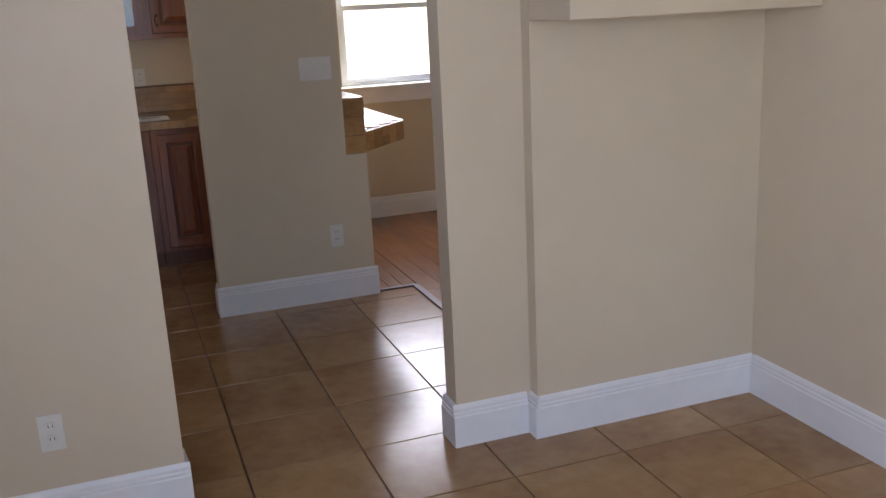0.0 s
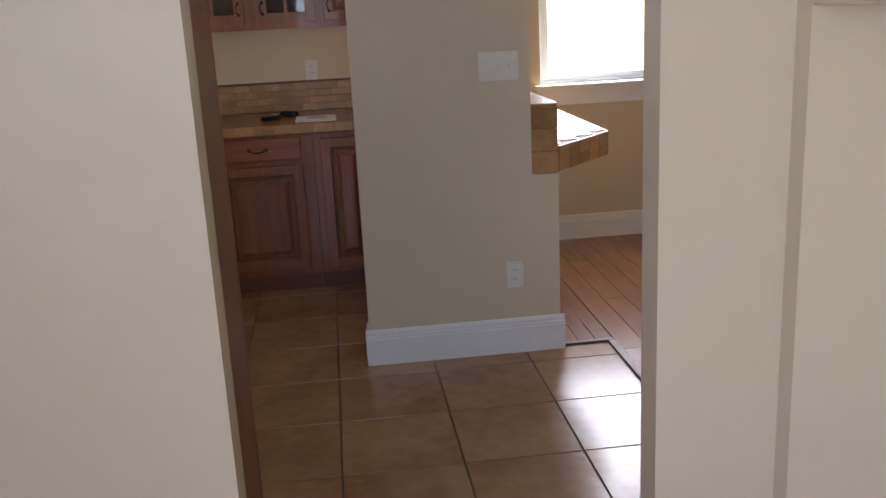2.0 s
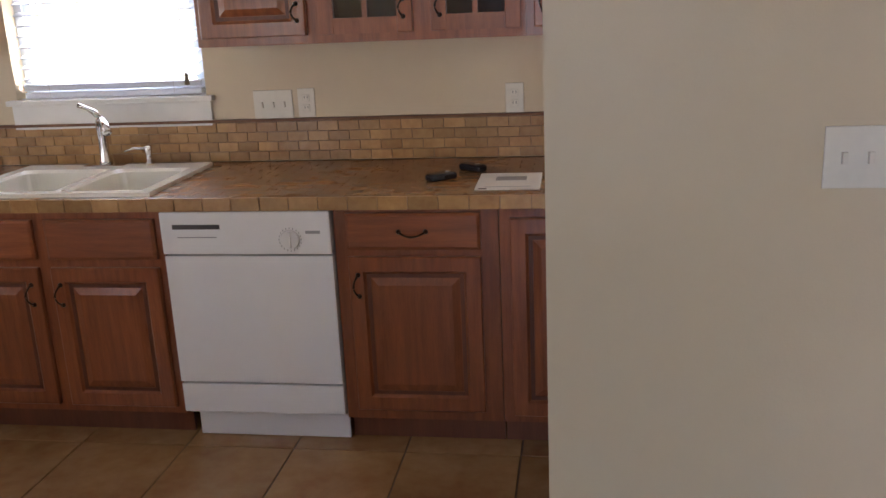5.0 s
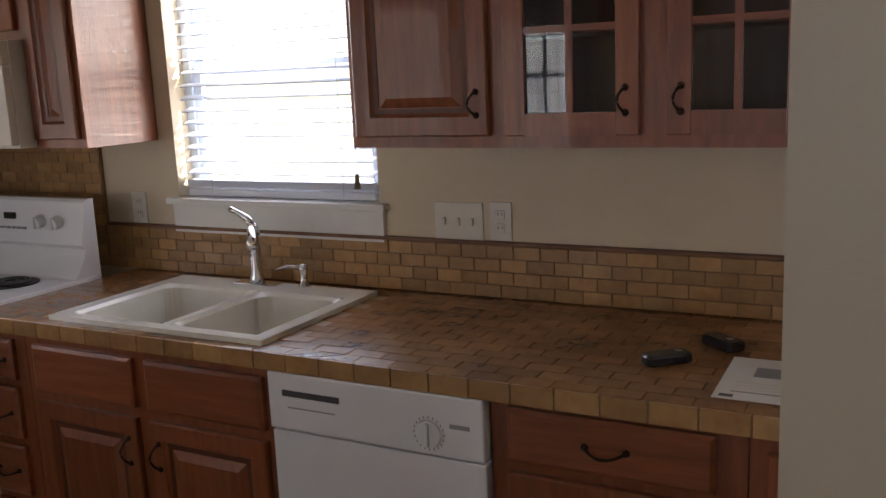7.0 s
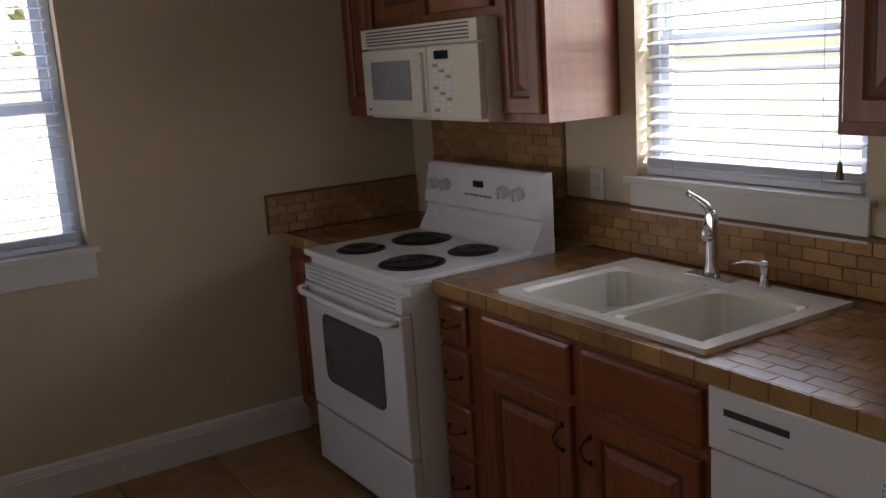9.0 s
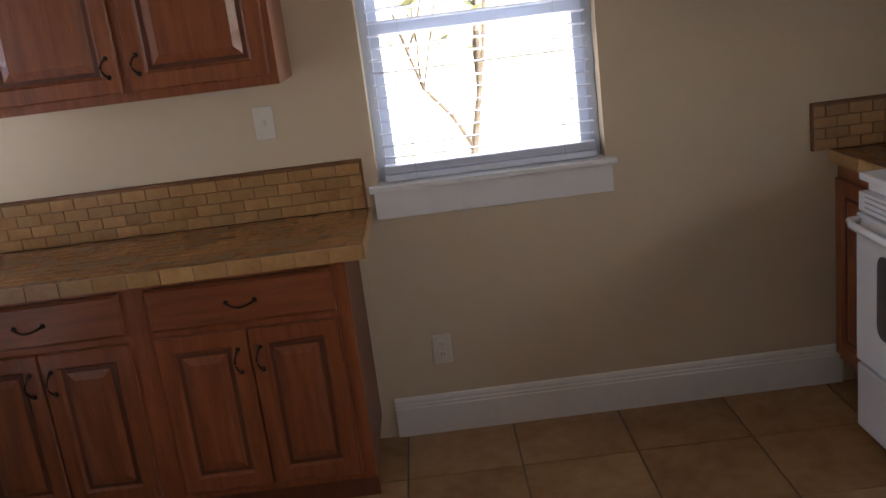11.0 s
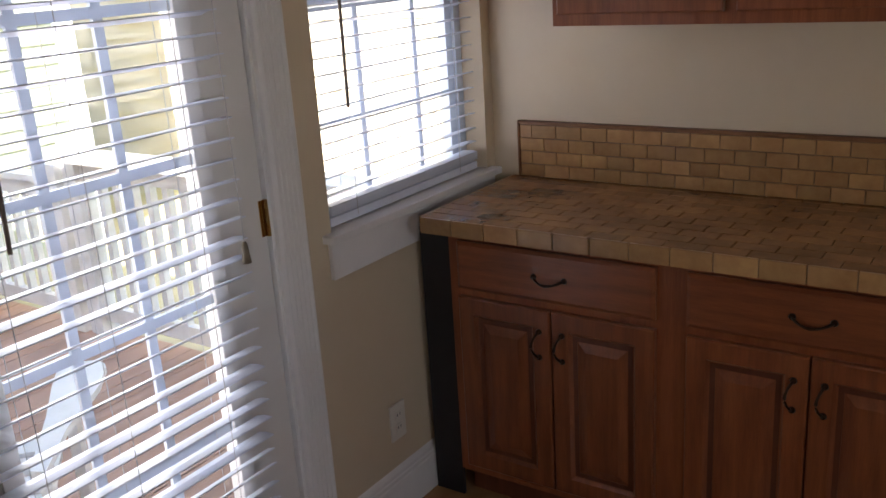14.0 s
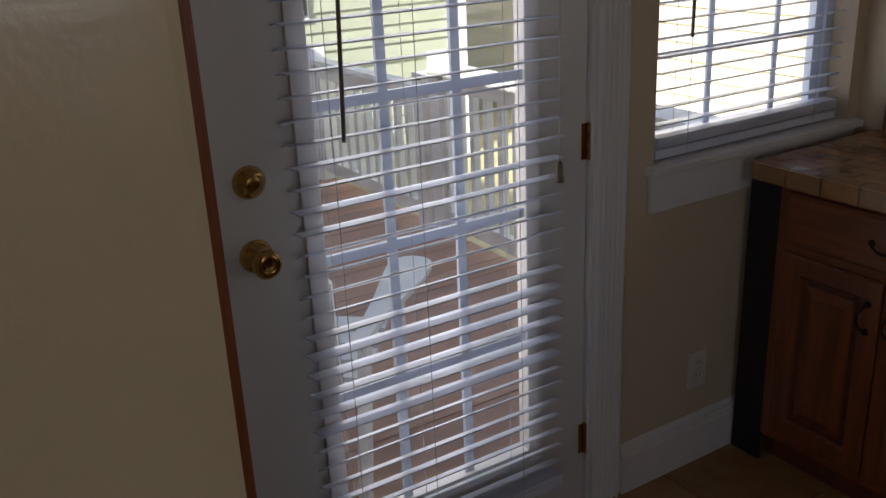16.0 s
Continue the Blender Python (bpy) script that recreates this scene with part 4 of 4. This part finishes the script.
# ---- glazed door ----
gd = tagged(thing("door_1", "white glazed back door with brass knob, closed", "", at=(-0.028, 0.04, 0)), kind="structure")
dx0, dx1 = -1.578, -0.668
gx0, gx1, gz0, gz1 = -1.402, -0.868, 0.245, 1.86
bm = bmesh.new()
bx(bm, dx0, 4.075, 0.012, gx0, 4.119, 2.035)
bx(bm, gx1, 4.075, 0.012, dx1, 4.119, 2.035)
bx(bm, gx0, 4.075, 0.012, gx1, 4.119, gz0)
bx(bm, gx0, 4.075, gz1, gx1, 4.119, 2.035)
leaf = part("door_leaf", bm, M_DOOR, gd)
bm = bmesh.new()
for a in ((gx0 - 0.03, gz0 - 0.03, gx0 + 0.012, gz1 + 0.03), (gx1 - 0.012, gz0 - 0.03, gx1 + 0.03, gz1 + 0.03)):
    bx(bm, a[0], 4.1195, a[1], a[2], 4.130, a[3], 0.003)
for a in ((gx0 + 0.012, gz0 - 0.03, gx1 - 0.012, gz0 + 0.012), (gx0 + 0.012, gz1 - 0.012, gx1 - 0.012, gz1 + 0.03)):
    bx(bm, a[0], 4.1195, a[1], a[2], 4.129, a[3])
part("glazing_bead", bm, M_DOOR, leaf)
g = part("pane", box(gx0, 4.094, gz0, gx1, 4.098, gz1), M_GLASS, leaf, "clear door glass")
g.visible_shadow = False
for k in (1, 2):
    x = gx1 + (gx0 - gx1) * k / 3
    part("muntin", box(x - 0.011, 4.0985, gz0, x + 0.011, 4.108, gz1), M_SASH, leaf)
for k in (1, 2, 3, 4):
    z = gz0 + (gz1 - gz0) * k / 5
    part("muntin", box(gx0, 4.0987, z - 0.011, gx1, 4.1083, z + 0.011), M_SASH, leaf)
bm = bmesh.new()
kz = 0.945
lathe(bm, [(0.034, 0), (0.034, 0.004), (0.028, 0.010), (0.013, 0.014), (0.012, 0.032), (0.022, 0.040), (0.029, 0.052), (0.029, 0.062), (0.022, 0.070), (0.012, 0.072), (0.011, 0.069), (0.002, 0.069)], 28, pose(-0.735, 4.119, kz, -90))
part("door_knob", bm, M_BRASS, leaf, "polished brass knob", smooth=True)
bm = bmesh.new()
lathe(bm, [(0.033, 0), (0.033, 0.006), (0.027, 0.014), (0.018, 0.018), (0.017, 0.022), (0.012, 0.024), (0.002, 0.024)], 28, pose(-0.738, 4.119, 1.095, -90))
part("deadbolt", bm, M_BRASS, leaf, "brass deadbolt", smooth=True)
for z in (0.22, 1.035, 1.85):
    bm = bmesh.new()
    cyl(bm, (dx0 - 0.003, 4.124, z - 0.045), (dx0 - 0.003, 4.124, z + 0.045), 0.006, 10)
    bx(bm, dx0 - 0.002, 4.1195, z - 0.044, dx0 + 0.016, 4.122, z + 0.044)
    part("hinge", bm, M_BRASS, leaf, "tarnished brass hinge")
bm = bmesh.new()
bx(bm, dx0 - 0.020, 3.975, 0.0, dx0 - 0.006, 4.13, 2.055)
bx(bm, dx1 + 0.004, 3.975, 0.0, dx1 + 0.016, 4.13, 2.055)
bx(bm, dx0 - 0.006, 3.975, 2.038, dx1 + 0.004, 4.13, 2.055)
part("door_jamb", bm, M_TRIM, gd)


def casing(x0, z0, x1, z1, y, vertical=True):
    bm = bmesh.new()
    n = 5
    w = (x1 - x0) if vertical else (z1 - z0)
    xs = [0, .004]
    prof = [(0, 0.0), (0, 0.014), (0.006, 0.018)]
    for k in range(n):
        a = 0.008 + (w - 0.016) * k / n
        b = 0.008 + (w - 0.016) * (k + 1) / n
        prof += [(a, 0.018), (a + (b - a) * 0.25, 0.011), (a + (b - a) * 0.6, 0.011), (b - 0.001, 0.018)]
    prof += [(w - 0.006, 0.018), (w, 0.014), (w, 0.0)]
    A = []
    for e in ((z0, z1) if vertical else (x0, x1)):
        A.append([bm.verts.new((x0 + u, y + d, e) if vertical else (e, y + d, z0 + u)) for u, d in prof])
    for k in range(len(prof)):
        bm.faces.new((A[0][k], A[0][(k + 1) % len(prof)], A[1][(k + 1) % len(prof)], A[1][k]))
    bm.faces.new(A[0]), bm.faces.new(A[1][::-1])
    return bm


part("casing", casing(-1.690, 0, -1.592, 2.055, 4.1305), M_TRIM, gd, "fluted white casing")
part("casing", casing(-0.658, 0, -0.560, 2.055, 4.1305), M_TRIM, gd, "fluted white casing")
part("casing", casing(-1.690, 2.056, -0.560, 2.150, 4.1305, False), M_TRIM, gd, "fluted white casing")
part("threshold", box(dx0, 3.975, 0.0005, dx1, 4.14, 0.010), M_BRONZE, gd)
blind("door_blind", 0.655, 1.80, 0.0445, lambda z: -9 if z > 0.80 else (-27 if z > 0.60 else (-10 if z > 0.36 else -30)), "white slatted blind with a dark wand on the glazed door", at=pose(-0.828, 4.208, 0.16, 0, 0, 180), wand=(0.135, -0.034, 1.0, 1.76, -0.03), bunch=2, ladder=(0.13, 0.42, 0.80))

# ---- open hall door ----
hd = tagged(thing("door_2", "white hall door with a brass knob standing open", "", at=(2.13, 5.69, 0)), kind="structure")
lf = part("door_leaf", box(0, 0, 0.012, 0.76, 0.036, 2.035, 0.002), M_TRIM, hd)
for yy, rx in ((0.0, 90), (0.036, -90)):
    bm = bmesh.new()
    lathe(bm, [(0.032, 0), (0.030, 0.006), (0.012, 0.012), (0.012, 0.030), (0.024, 0.040), (0.027, 0.052), (0.020, 0.064), (0.004, 0.067)], 20, pose(0.056, yy, 0.768, rx))
    part("door_knob", bm, M_BRASS, lf, "brass knob", smooth=True)
structure("threshold_strip", box(2.122, 4.49, 0.0, 2.157, 6.262, 0.010, 0.003), M_STRIP, "dark wood transition strip")
structure("threshold_strip_north", box(1.925, 6.263, 0.0, 2.157, 6.288, 0.010, 0.003), M_STRIP, "dark wood transition strip")

# ---- small things on the counter ----
pp = thing("flyer", "white printed sheet lying on the tiled counter", "paper", at=pose(0.798, 7.428, 0.9118, 0, 0, 0.8))
part("sheet", box(0, 0, 0, 0.216, 0.279, 0.0008), M_PAPER, pp)
part("photo_block", box(0.06, 0.150, 0.0010, 0.165, 0.215, 0.0014), M_GREYP, pp, "grey photo block")
for k in range(4):
    part("text_bar", box(0.03, 0.045 + k * 0.020, 0.0010, 0.185 - 0.02 * (k % 2), 0.051 + k * 0.020, 0.0013), M_PLATE if k else M_GREYP, pp)
part("mark", box(0.012, 0.012, 0.0010, 0.040, 0.028, 0.0014), M_INK, pp)
for nm, m, lab in (("sunglasses", pose(0.662, 7.615, 0.9125, 0, 0, 40), "black phone lying on the tiled counter"), ("wallet", pose(0.755, 7.775, 0.9125, 0, 0, -40), "small black wallet beside the phone")):
    t = thing("phone" if nm == "sunglasses" else nm, lab, "phone" if nm == "sunglasses" else "wallet", at=m)
    bm = bmesh.new()
    lp = [rrect(bm, -0.055 + i, -0.026 + i, 0.055 - i, 0.026 - i, 0.014, z) for i, z in ((0.003, 0), (0, 0.004), (0, 0.018), (0.005, 0.024))]
    for a, b in zip(lp, lp[1:]):
        skin(bm, a, b)
    bm.faces.new(lp[0][::-1]), bm.faces.new(lp[-1])
    body = part("body", bm, M_PHONE, t)
    # Added chrome chip makes the white glint on the black case.
    part("glint_chip", box(0.020, -0.010, 0.0235, 0.034, 0.006, 0.0275, 0.001), M_CHROME, t, "chrome chip for the bright glint")

# ---- outdoors ----
structure("ground", box(-80, -80, -0.62, 80, 80, -0.5), M_GRASS, "pale dry lawn")
deck = tagged(thing("porch_deck", "brown board porch deck outside the glazed door", "deck"), kind="structure")
part("joists", box(-2.75, 0.25, -0.5, -0.57, 3.99, -0.125), M_RAILW, deck)
me = mesh_of("board", box(0, 0, -0.024, 2.18, 0.137, 0, 0.003), M_DECK)
for k in range(26):
    shared("board", me, deck, (-2.72, 0.27 + k * 0.142, -0.10))


def railing(x, y, ang, length, label, h=0.90, cap=0.045):
    t = thing("porch_railing", label, "railing", "porch railings", at=pose(x, y, -0.10, 0, 0, ang))
    part("top_rail", box(0, -cap, h - 0.035, length, cap, h, 0.004), M_RAILW, t)
    part("upper_rail", box(0, -0.02, h - 0.115, length, 0.02, h - 0.035), M_RAILW, t)
    part("bottom_rail", box(0, -0.02, 0.07, length, 0.02, 0.15, 0.003), M_RAILW, t)
    bal = mesh_of("baluster", box(-0.018, -0.018, 0.15, 0.018, 0.018, h - 0.115), M_RAILW)
    n = int(length / 0.115)
    for k in range(n):
        shared("baluster", bal, t, ((k + 0.5) * length / n, 0, 0))
    for px in (0, length):
        part("post", box(px - 0.05, -0.05, 0, px + 0.05, 0.05, h + 0.07, 0.004), M_RAILW, t)
    return t


railing(-2.66, 0.32, 90, 1.35, "white painted porch railing along the deck edge", 0.80)
railing(-2.60, 0.30, 0, 1.6, "white painted porch railing across the deck end", 0.80)
railing(-2.68, 1.80, 90, 2.12, "white painted porch railing with a wide cap near the house wall", 0.92, 0.085)


def chair(at, label):
    """Moulded garden chair with a fan back and broad paddle arms, facing local -y."""
    t = thing("garden_chair", label, "patio chair", "porch chairs", at=at)

    def sheet(nm, pts, th, m):
        bm = bmesh.new()
        a = [bm.verts.new(m @ Vector((x, y, 0))) for x, y in pts]
        b = [bm.verts.new(m @ Vector((x, y, th))) for x, y in pts]
        bm.faces.new(b), bm.faces.new(a[::-1])
        skin(bm, b, a)
        bmesh.ops.recalc_face_normals(bm, faces=bm.faces)
        return part(nm, bm, M_CHAIR, t)

    for k in range(5):
        u = (k - 2) * 0.098
        top = 0.62 - abs(k - 2) ** 2 * 0.022
        w0, w1 = 0.036, 0.046
        sheet("back_slat", [(u * 0.8 - w0, 0), (u * 0.8 + w0, 0), (u + w1, top - 0.03), (u + w1 * 0.6, top), (u - w1 * 0.6, top), (u - w1, top - 0.03)], 0.014,
              Matrix.Translation((0, 0.24, 0.30)) @ Euler((radians(68), 0, 0)).to_matrix().to_4x4())
    sheet("back_brace", [(-0.21, 0.30), (0.21, 0.30), (0.21, 0.35), (-0.21, 0.35)], 0.014, Matrix.Translation((0, 0.257, 0.30)) @ Euler((radians(68), 0, 0)).to_matrix().to_4x4())
    for k in range(5):
        y = -0.26 + k * 0.098
        sheet("seat_slat", [(-0.235, y), (0.235, y), (0.235, y + 0.085), (-0.235, y + 0.085)], 0.016, Matrix.Translation((0, 0, 0.34 - 0.010 * k)))
    for s in (-1, 1):
        out = [(s * 0.245, 0.30), (s * 0.245, 0.0), (s * 0.235, -0.22)]
        for k in range(9):
            a = math.pi * k / 8
            out.append((s * (0.31 - 0.075 * math.cos(a)), -0.30 - 0.075 * math.sin(a)))
        out += [(s * 0.375, -0.16), (s * 0.31, 0.10), (s * 0.285, 0.32)]
        sheet("armrest", out, 0.020, Matrix.Translation((0, 0, 0.52)))
        part("leg", box(s * 0.27 - 0.016, -0.29, 0, s * 0.27 + 0.016, -0.19, 0.518, 0.004), M_CHAIR, t)
        bm = bmesh.new()
        lo = [bm.verts.new((s * 0.27 + dx, y, 0)) for dx in (-0.014, 0.014) for y in (0.34, 0.42)]
        hi = [bm.verts.new((s * 0.27 + dx, y, 0.518)) for dx in (-0.014, 0.014) for y in (0.20, 0.27)]
        for q in ((0, 1, 3, 2),):
            bm.faces.new([lo[i] for i in q]), bm.faces.new([hi[i] for i in q])
        for a, b in ((0, 1), (1, 3), (3, 2), (2, 0)):
            bm.faces.new((lo[a], lo[b], hi[b], hi[a]))
        bmesh.ops.recalc_face_normals(bm, faces=bm.faces)
        part("leg", bm, M_CHAIR, t)
    return t


chair(pose(-1.187, 3.278, -0.10, 0, 0, -40.5), "white molded resin chair on the porch deck outside the door")


def sided_house(name, x0, y0, x1, y1, h, label, m=M_SIDING, faces=("n",), posts=()):
    t = thing(name, label, "house")
    part("wall", box(x0, y0, -0.5, x1, y1, h), m, t)
    for f in faces:
        L = (x1 - x0) if f == "n" else (y1 - y0)
        bm = bmesh.new()
        prof = [(0.012, 0), (0.030, 0.001), (0.012, 0.150)]
        vs = [[bm.verts.new((u, v, w)) for v, w in prof] for u in (0, L)]
        for k in range(3):
            bm.faces.new((vs[0][k], vs[0][(k + 1) % 3], vs[1][(k + 1) % 3], vs[1][k]))
        me = mesh_of("clapboard", bm, m)
        for k in range(int((h + 0.5) / 0.15)):
            z = -0.5 + k * 0.15
            shared("clapboard", me, t, pose(x0, y1, z) if f == "n" else pose(x1, y1, z, 0, 0, -90))
    for px, py in posts:
        part("corner_board", box(px - 0.07, py - 0.05, -0.5, px + 0.07, py + 0.05, h, 0.004), M_RAILW, t, "white corner board")
    bm = bmesh.new()
    bx(bm, x0 - 0.4, y0 - 0.4, h, x1 + 0.4, y1 + 0.4, h + 0.18)
    part("roof", bm, M_ROOF, t)
    return t


nb = sided_house("neighbour_wing", -4.6, -4.0, -0.7, -0.9, 3.2, "grey-green clapboard house wing beyond the porch", faces=("n",), posts=((-4.52, -0.86), (-2.75, -0.86)))
wv = part("window", box(-3.18, -0.90, 0.80, -2.92, -0.845, 1.75, 0.01), M_RAILW, nb, "small shuttered window")
part("shutter", box(-3.15, -0.843, 0.84, -2.95, -0.832, 1.71), M_POT, wv)
sided_house("neighbour_house", -12.0, -7.5, -6.2, 3.2, 3.4, "cream clapboard neighbouring house beyond the porch", m=M_STUCCO, faces=("e",))
pot = thing("potted_plant", "leafy plant in a dark pot on the porch deck", "potted plant", at=(-2.0, 0.75, -0.10))
bm = bmesh.new()
lathe(bm, [(0.10, 0), (0.14, 0.26), (0.15, 0.28), (0.13, 0.28), (0.12, 0.25)], 20)
part("pot", bm, M_POT, pot)
bm = bmesh.new()
for k in range(90):
    c = Vector((random.gauss(0, 0.10), random.gauss(0, 0.10), 0.42 + random.gauss(0, 0.09)))
    m = Matrix.Translation(c) @ Euler((random.uniform(-1, 1), random.uniform(-1, 1), random.uniform(0, 6.3))).to_matrix().to_4x4()
    v = [bm.verts.new(m @ Vector(p)) for p in ((-0.04, 0, 0), (0, -0.018, 0.006), (0.045, 0, 0), (0, 0.018, 0.006))]
    bm.faces.new(v)
part("leaves", bm, M_GREEN, pot)


def tree(x, y, h, label, seed, leafy=500, girth=0.09):
    rnd = random.Random(seed)
    t = thing("tree", label, "tree", "garden trees", at=(x, y, -0.5))
    bm = bmesh.new()
    tips = []

    def limb(p, d, ln, r, lev):
        pts, rs = [Vector(p)], [r]
        for k in range(4):
            d = (d + Vector((rnd.gauss(0, 0.16), rnd.gauss(0, 0.16), 0.05))).normalized()
            pts.append(pts[-1] + d * ln / 4)
            rs.append(r * (1 - 0.14 * (k + 1)))
        tube(bm, pts, rs, 6)
        tips.append(pts[-1])
        if lev:
            for k in range(3):
                a = rnd.uniform(0, 6.28)
                limb(pts[rnd.choice((2, 3, 4))], (d + Vector((math.cos(a), math.sin(a), 0.4)) * 0.7).normalized(), ln * 0.66, r * 0.45, lev - 1)

    limb((0, 0, 0), Vector((0.05, 0, 1)), h * 0.45, girth, 3)
    part("trunk", bm, M_BARK, t, "bare forked trunk and limbs")
    bm = bmesh.new()
    for k in range(leafy):
        c = rnd.choice(tips) + Vector((rnd.gauss(0, 0.3), rnd.gauss(0, 0.3), rnd.gauss(0, 0.25)))
        m = Matrix.Translation(c) @ Euler((rnd.uniform(-1, 1), rnd.uniform(-1, 1), rnd.uniform(0, 6.3))).to_matrix().to_4x4()
        s = rnd.uniform(0.6, 1.3)
        bm.faces.new([bm.verts.new(m @ (Vector(p) * s)) for p in ((-0.07, 0, 0), (0, -0.035, 0.01), (0.08, 0, 0), (0, 0.035, 0.01))])
    part("crown", bm, M_GREEN, t, "thin green leaf clumps")
    return t


tree(-6.6, 6.2, 4.2, "small forked garden tree with sparse leaves", 4, 330, 0.045)
tree(-7.8, 7.9, 4.8, "garden tree with thin green crown", 9, 300)
tree(-11.0, 4.6, 5.5, "distant garden tree with thin crown", 15, 700)
tree(-1.6, 13.5, 5.0, "garden tree beyond the sink window", 21, 600)
fence = thing("garden_fence", "pale board fence along the lawn", "fence")
me = mesh_of("board", box(0, 0, 0, 0.02, 0.14, 1.5), M_STUCCO)
for k in range(80):
    shared("board", me, fence, (-14.0, -1 + k * 0.15, -0.5))
part("rail", box(-13.98, -1, 0.6, -13.94, 11, 0.7), M_STUCCO, fence)

# ---- floors, piece by piece ----
P = 0.405
bm = box(WX, SY, -0.10, 4.68, NY, -0.006)
bx(bm, -0.40, -1.2, -0.10, 2.85, SY, -0.006)
floor = structure("floor", bm, M_FGROUT, "brown ceramic tile floor with dark joints")
fm = {}
ox, oy = 0.94, 4.50
for i in range(-13, 6):
    for j in range(-14, 10):
        x0, y0 = ox + i * P, oy + j * P
        x1, y1 = x0 + P, y0 + P
        x0, x1 = max(x0, WX if y1 > SY + 0.1 else -0.40), min(x1, 2.850 if y0 < 4.3 else 2.124)
        y0, y1 = max(y0, -1.2), min(y1, NY)
        if x0 < -0.40 and y0 < SY:
            y0 = SY
        if y0 < 6.26 <= y1 and x0 > 1.5:
            y1 = 6.262
        if y0 >= 6.2 and x0 > 1.75:
            continue
        if x1 - x0 < 0.03 or y1 - y0 < 0.03:
            continue
        key = (round(x1 - x0, 3), round(y1 - y0, 3))
        if key not in fm:
            fm[key] = mesh_of("tile", box(0.003, 0.003, -0.006, key[0] - 0.003, key[1] - 0.003, 0.0, 0.0015), M_FTILE)
        shared("tile", fm[key], floor, (x0, y0, random.uniform(-0.0004, 0)))
wf = structure("wood_floor", box(1.81, 4.485, -0.0058, 4.68, NY, -0.0050), M_STRIP, "reddish brown plank floor of the dining room")
wf.location.z = -0.0005
pm = {}
for i in range(22):
    x0 = 2.158 + i * 0.115
    y = 4.453 - random.uniform(0, 0.8)
    while y < NY:
        ln = random.choice((0.7, 0.9, 1.2))
        a, b = max(y, 4.453), min(y + ln, NY)
        if b - a > 0.05 and x0 + 0.115 < 4.69:
            key = round(b - a, 2)
            if key not in pm:
                pm[key] = mesh_of("plank", box(0.001, 0.001, -0.004, 0.114, key - 0.001, 0.002, 0.0008), M_PLANK)
            shared("plank", pm[key], wf, (x0, a, 0.0))
        y += ln
for i in range(3):
    x0 = 1.925 + i * 0.077
    shared("plank", pm.setdefault("n", mesh_of("plank", box(0.001, 0.001, -0.004, 0.075, 1.765, 0.002, 0.0008), M_PLANK)), wf, (x0, 6.290, 0.0))
